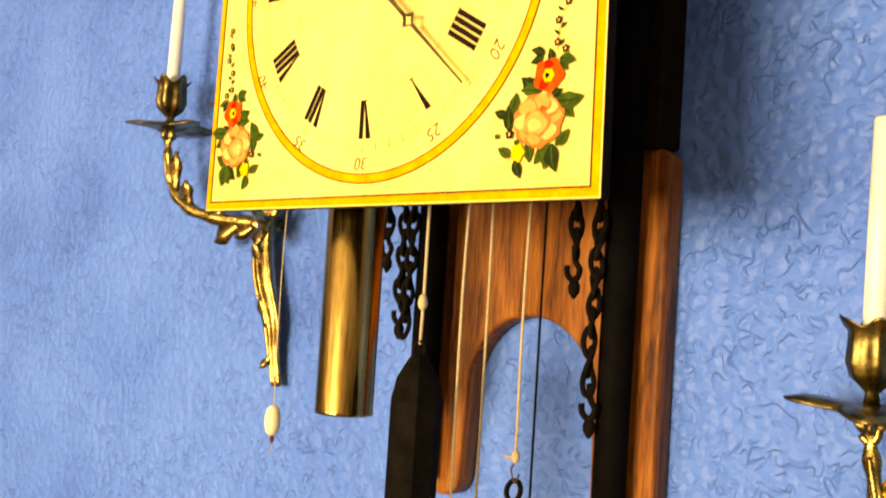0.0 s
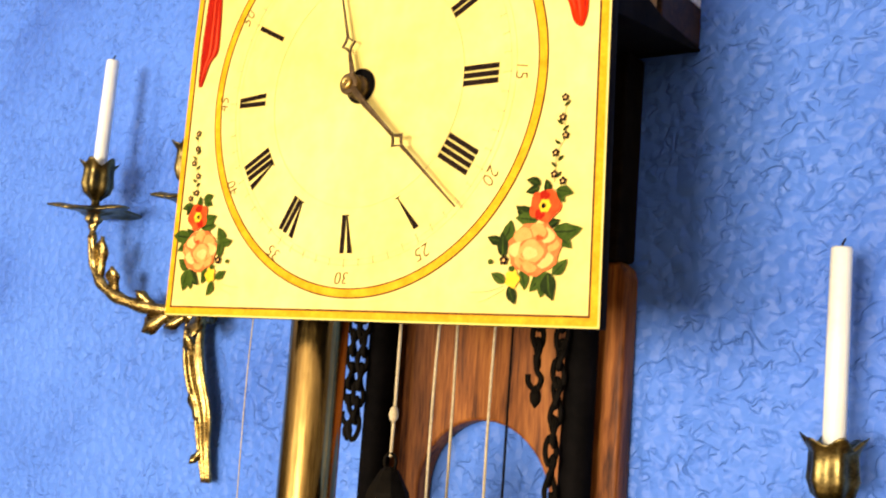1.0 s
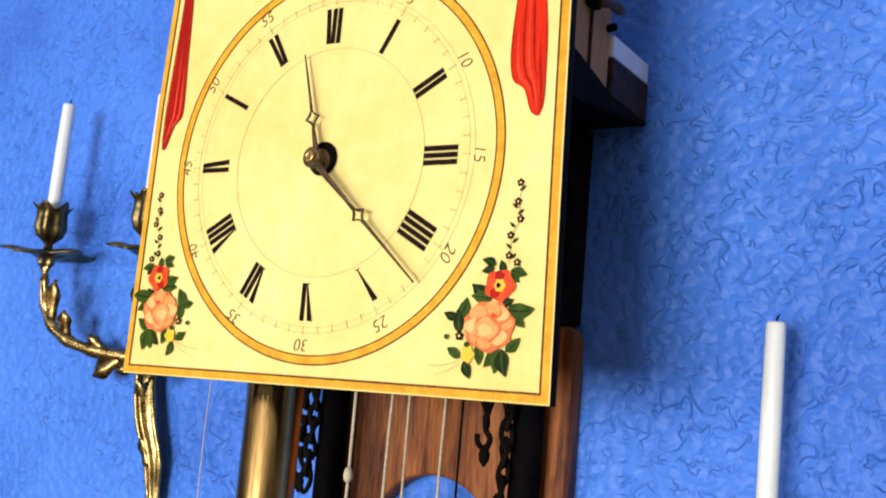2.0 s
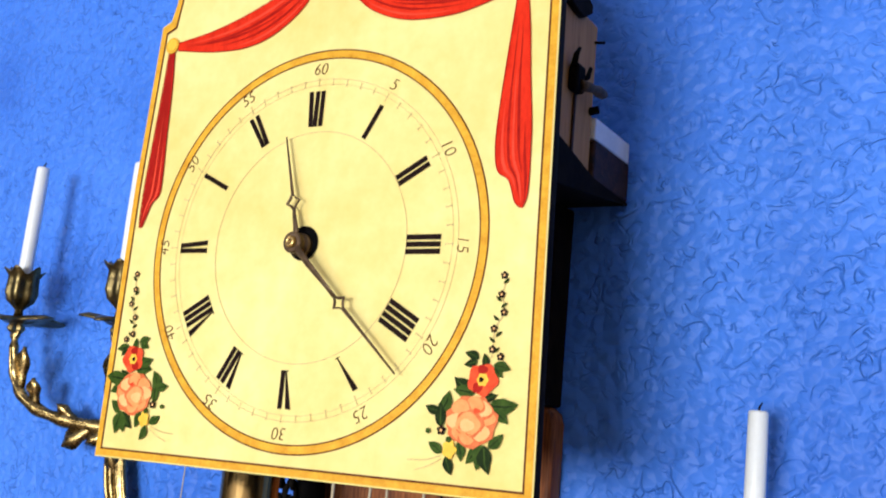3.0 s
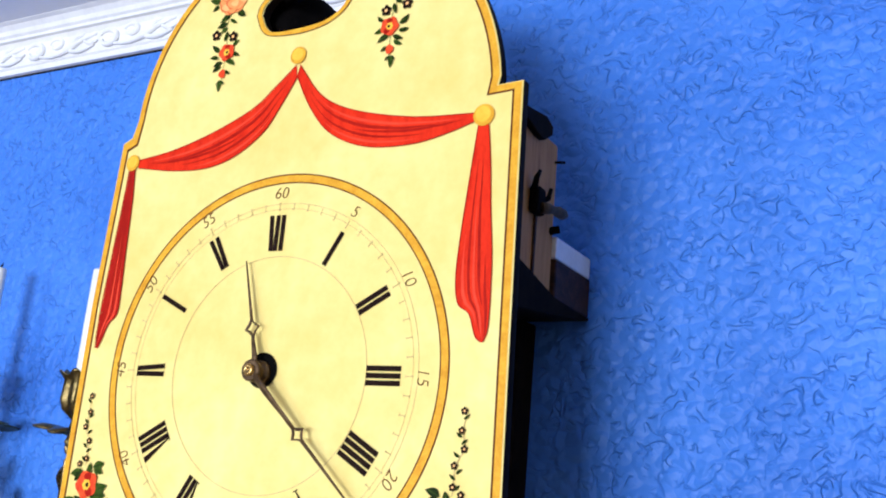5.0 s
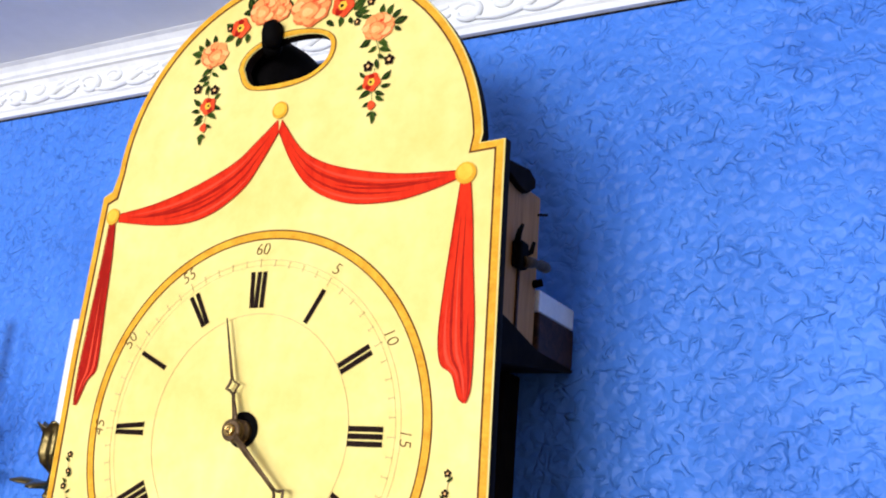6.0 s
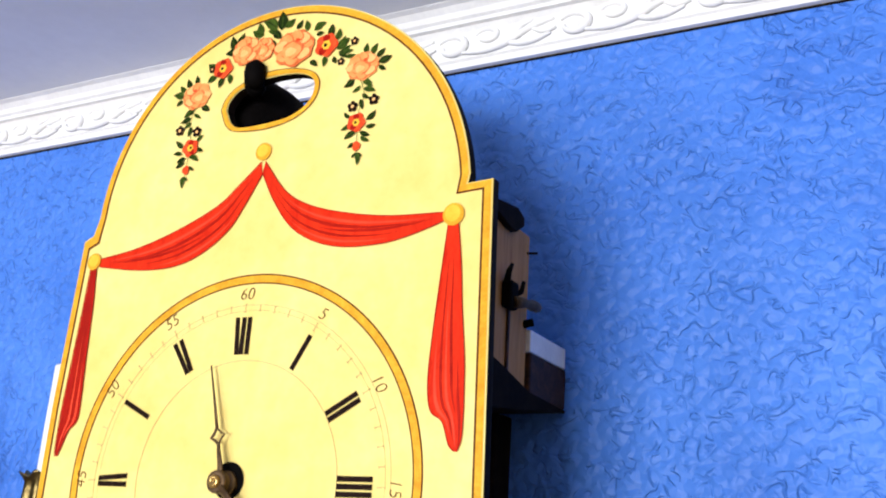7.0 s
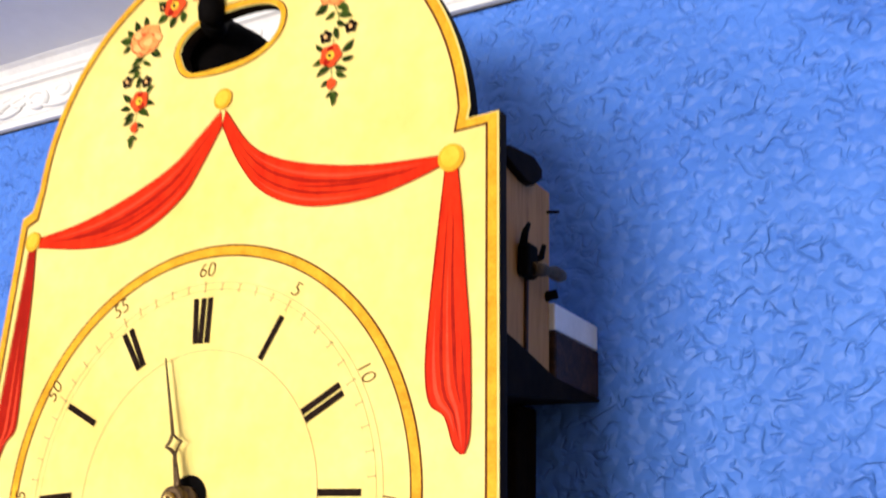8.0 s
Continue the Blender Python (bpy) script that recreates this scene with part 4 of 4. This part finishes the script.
# ---------------------------------------------------------------- wall sconces and candles
def leaf_solid(bm, base, tip, wide, curl, thick=0.0038):
    """A curled acanthus leaf between two points."""
    p, q = Vector(base), Vector(tip)
    ahead = q - p
    side = ahead.cross(Vector((0.2, -1, 0.1))).normalized()
    up = side.cross(ahead).normalized()
    rows = []
    for k in range(9):
        u = k / 8
        w = wide * math.sin(math.pi * min(1, 0.12 + 0.88 * u)) ** 0.7 * (1 + 0.25 * math.cos(9 * u))
        c = p + ahead * u + up * curl * u * u
        rows.append([c - side * w + up * 0.2 * w, c - up * thick, c + side * w + up * 0.2 * w, c + up * thick])
    vs = [[bm.verts.new(v) for v in r] for r in rows]
    for a, b in zip(vs, vs[1:]):
        for k in range(4):
            bm.faces.new((a[k], a[(k + 1) % 4], b[(k + 1) % 4], b[k])).smooth = True
    bm.faces.new(vs[0][::-1]), bm.faces.new(vs[-1])


def sconce_arm(parent, end, start=(0, 0, -0.172), pan=1.0):
    """A curved gilt arm from the back plate to the socket at end, with leaf, drip pan and socket."""
    ex, ey, ez = end
    sx = 1 if ex >= 0 else -1
    run = Vector((ex, ey, 0))
    at = lambda u, z: (run.x * u, run.y * u, z)
    bm = bmesh.new()
    path = glide([start, at(0.30, -0.170), at(0.60, -0.163), at(0.82, -0.148), at(0.94, -0.122), at(0.985, -0.088), at(1.0, ez - 0.060)], 8)
    rad = [0.0100 - 0.0042 * (k / (len(path) - 1)) + 0.0012 * math.cos(k * 0.9) for k in range(len(path))]
    tube(bm, path, rad, 12, flat=0.75)
    tube(bm, [p + Vector((0, -0.005, 0.003)) for p in path[4:-6]], 0.0026, 6)
    leaf_solid(bm, at(0.90, -0.132), (run.x * 0.86, run.y * 0.86 - 0.004, -0.078), 0.0125, 0.006)
    leaf_solid(bm, at(0.76, -0.150), (run.x * 0.76, run.y * 0.74 - 0.006, -0.116), 0.0115, 0.005)
    leaf_solid(bm, at(0.44, -0.166), (run.x * 0.56, run.y * 0.5 - 0.008, -0.146), 0.008, 0.004)
    leaf_solid(bm, at(0.30, -0.170), (run.x * 0.50, run.y * 0.45 - 0.010, -0.197), 0.014, -0.008)
    leaf_solid(bm, at(0.16, -0.172), (run.x * 0.30, run.y * 0.3 - 0.012, -0.190), 0.010, -0.006)
    curled = [(ex + sx * 0.004 * math.cos(a) * 1.5, ey, ez - 0.060 + 0.008 * math.sin(a)) for a in [0.5 * k for k in range(13)]]
    tube(bm, curled, 0.0035, 8)
    arm = part("arm", bm, M_GILT, parent, "curved gilt bronze arm with acanthus leaves")
    bm = lathe(bmesh.new(), [(0.006, -0.062), (0.010, -0.056), (0.007, -0.050), (0.020, -0.046), (0.038, -0.0425), (0.050, -0.0455), (0.051, -0.0435), (0.038, -0.0395), (0.018, -0.041), (0.006, -0.040)], (ex, ey, ez), 60, 5, 0.24)
    for v in bm.verts:
        v.co.x, v.co.y = ex + (v.co.x - ex) * pan, ey + (v.co.y - ey) * pan
        d = Vector((v.co.x - ex, v.co.y - ey, 0))
        v.co.z += 0.005 * math.sin(2 * math.atan2(d.y, d.x) + 0.7) * (d.length / 0.06)
    part("drip_pan", bm, M_BRONZE, arm, "leaf-shaped drip pan")
    bm = lathe(bmesh.new(), [(0.006, -0.042), (0.0045, -0.032), (0.008, -0.028), (0.0155, -0.021), (0.0188, -0.010), (0.0178, 0.002), (0.0175, 0.011), (0.0225, 0.0175), (0.0240, 0.0195), (0.0160, 0.0160), (0.0108, 0.012), (0.0106, -0.010)], (ex, ey, ez), 48, 6, 0.11)
    for v in bm.verts:
        if v.co.z > ez + 0.009:
            a = math.atan2(v.co.y - ey, v.co.x - ex)
            v.co.z += (0.0040 * math.cos(6 * a) + 0.0016 * math.sin(4 * a + 1)) * (v.co.z - ez - 0.009) / 0.010
    part("socket", bm, M_BRONZE, arm, "tulip-shaped darkened bronze candle socket")
    return arm


def sconce(label, at, arms):
    ob = thing("wall_sconce", label, "sconce", (at[0], at[1], Z0 + at[2]), "wall sconces")
    bm = bmesh.new()
    spine = glide([(0, 0.004, 0.10), (0.004, -0.004, 0.04), (-0.008, -0.008, -0.05), (0.004, -0.008, -0.14), (-0.012, -0.008, -0.185), (-0.004, -0.010, -0.24), (0.010, -0.006, -0.29), (0.013, -0.002, -0.33), (0.022, 0.0, -0.372)], 7)
    n = len(spine)
    wide = [0.005 + 0.0105 * math.sin(math.pi * min(1, 0.10 + 0.9 * (1 - k / n))) for k in range(n)]
    tube(bm, spine, wide, 14, flat=0.5)
    for turn, r in ((-0.75, 0.0040), (-0.15, 0.0046), (0.40, 0.0036), (0.85, 0.0034)):
        tube(bm, [p + Vector(((turn + 0.22 * math.sin(0.17 * k + turn)) * w, -0.40 * w * math.cos(turn) - 0.001, 0)) for k, (p, w) in enumerate(zip(spine, wide))], [r * (0.35 + w / 0.02) * 0.7 for w in wide], 8)
    leaf_solid(bm, (-0.004, -0.010, -0.185), (-0.030, -0.014, -0.170), 0.010, 0.008)
    leaf_solid(bm, (-0.006, -0.012, -0.235), (-0.016, -0.016, -0.195), 0.009, 0.010)
    leaf_solid(bm, (0.006, -0.010, -0.300), (-0.006, -0.012, -0.262), 0.008, 0.006)
    leaf_solid(bm, (0.012, -0.006, -0.335), (0.002, -0.010, -0.352), 0.006, 0.004)
    part("back_plate", bm, M_GILT, ob, "gilt bronze back plate with rococo foliage")
    for a in arms:
        sconce_arm(ob, a, pan=1.0 if a[0] < 0 else 0.72)
    return ob


def candle(at, length, lean=(0, 0)):
    """A white candle with a burnt wick, its foot in a socket."""
    bm = bmesh.new()
    lathe(bm, [(0.0084, 0.0), (0.0088, 0.001), (0.0088, length * 0.5), (0.0083, length - 0.002), (0.0072, length), (0.003, length - 0.0015)], seg=28)
    ob = tagged(part("candle", bm, M_WAX), "white wax candle with a burnt black wick in a sconce", "candle", "sconce candles")
    ob.location = (at[0], at[1], Z0 + at[2])
    ob.rotation_euler = (radians(lean[0]), radians(lean[1]), 0)
    part("wick", tube(bmesh.new(), [(0, 0, length - 0.003), (0.0006, 0, length + 0.003), (0.0024, 0.001, length + 0.007)], [0.0011, 0.0010, 0.0006], 6), M_INK, ob, "burnt black wick")
    return ob


SC1, SC2 = (-0.439, 0.274, 0.0), (0.505, 0.276, -0.270)
LEFT_ARM, FRONT_ARM = (-0.187, -0.048, 0.0), (0.061, -0.106, -0.004)
sconce("gilt bronze rococo wall sconce with candles beside the clock", SC1, (LEFT_ARM, FRONT_ARM))
sconce("gilt bronze rococo wall sconce hung lower, with candle", SC2, (LEFT_ARM,))
candle((SC1[0] + LEFT_ARM[0], SC1[1] + LEFT_ARM[1], 0.006), 0.153, (0, 1.5))
candle((SC1[0] + FRONT_ARM[0], SC1[1] + FRONT_ARM[1], 0.002), 0.134, (0, 0.5))
candle((SC2[0] + LEFT_ARM[0], SC2[1] + LEFT_ARM[1], -0.264), 0.166, (0, 0.6))
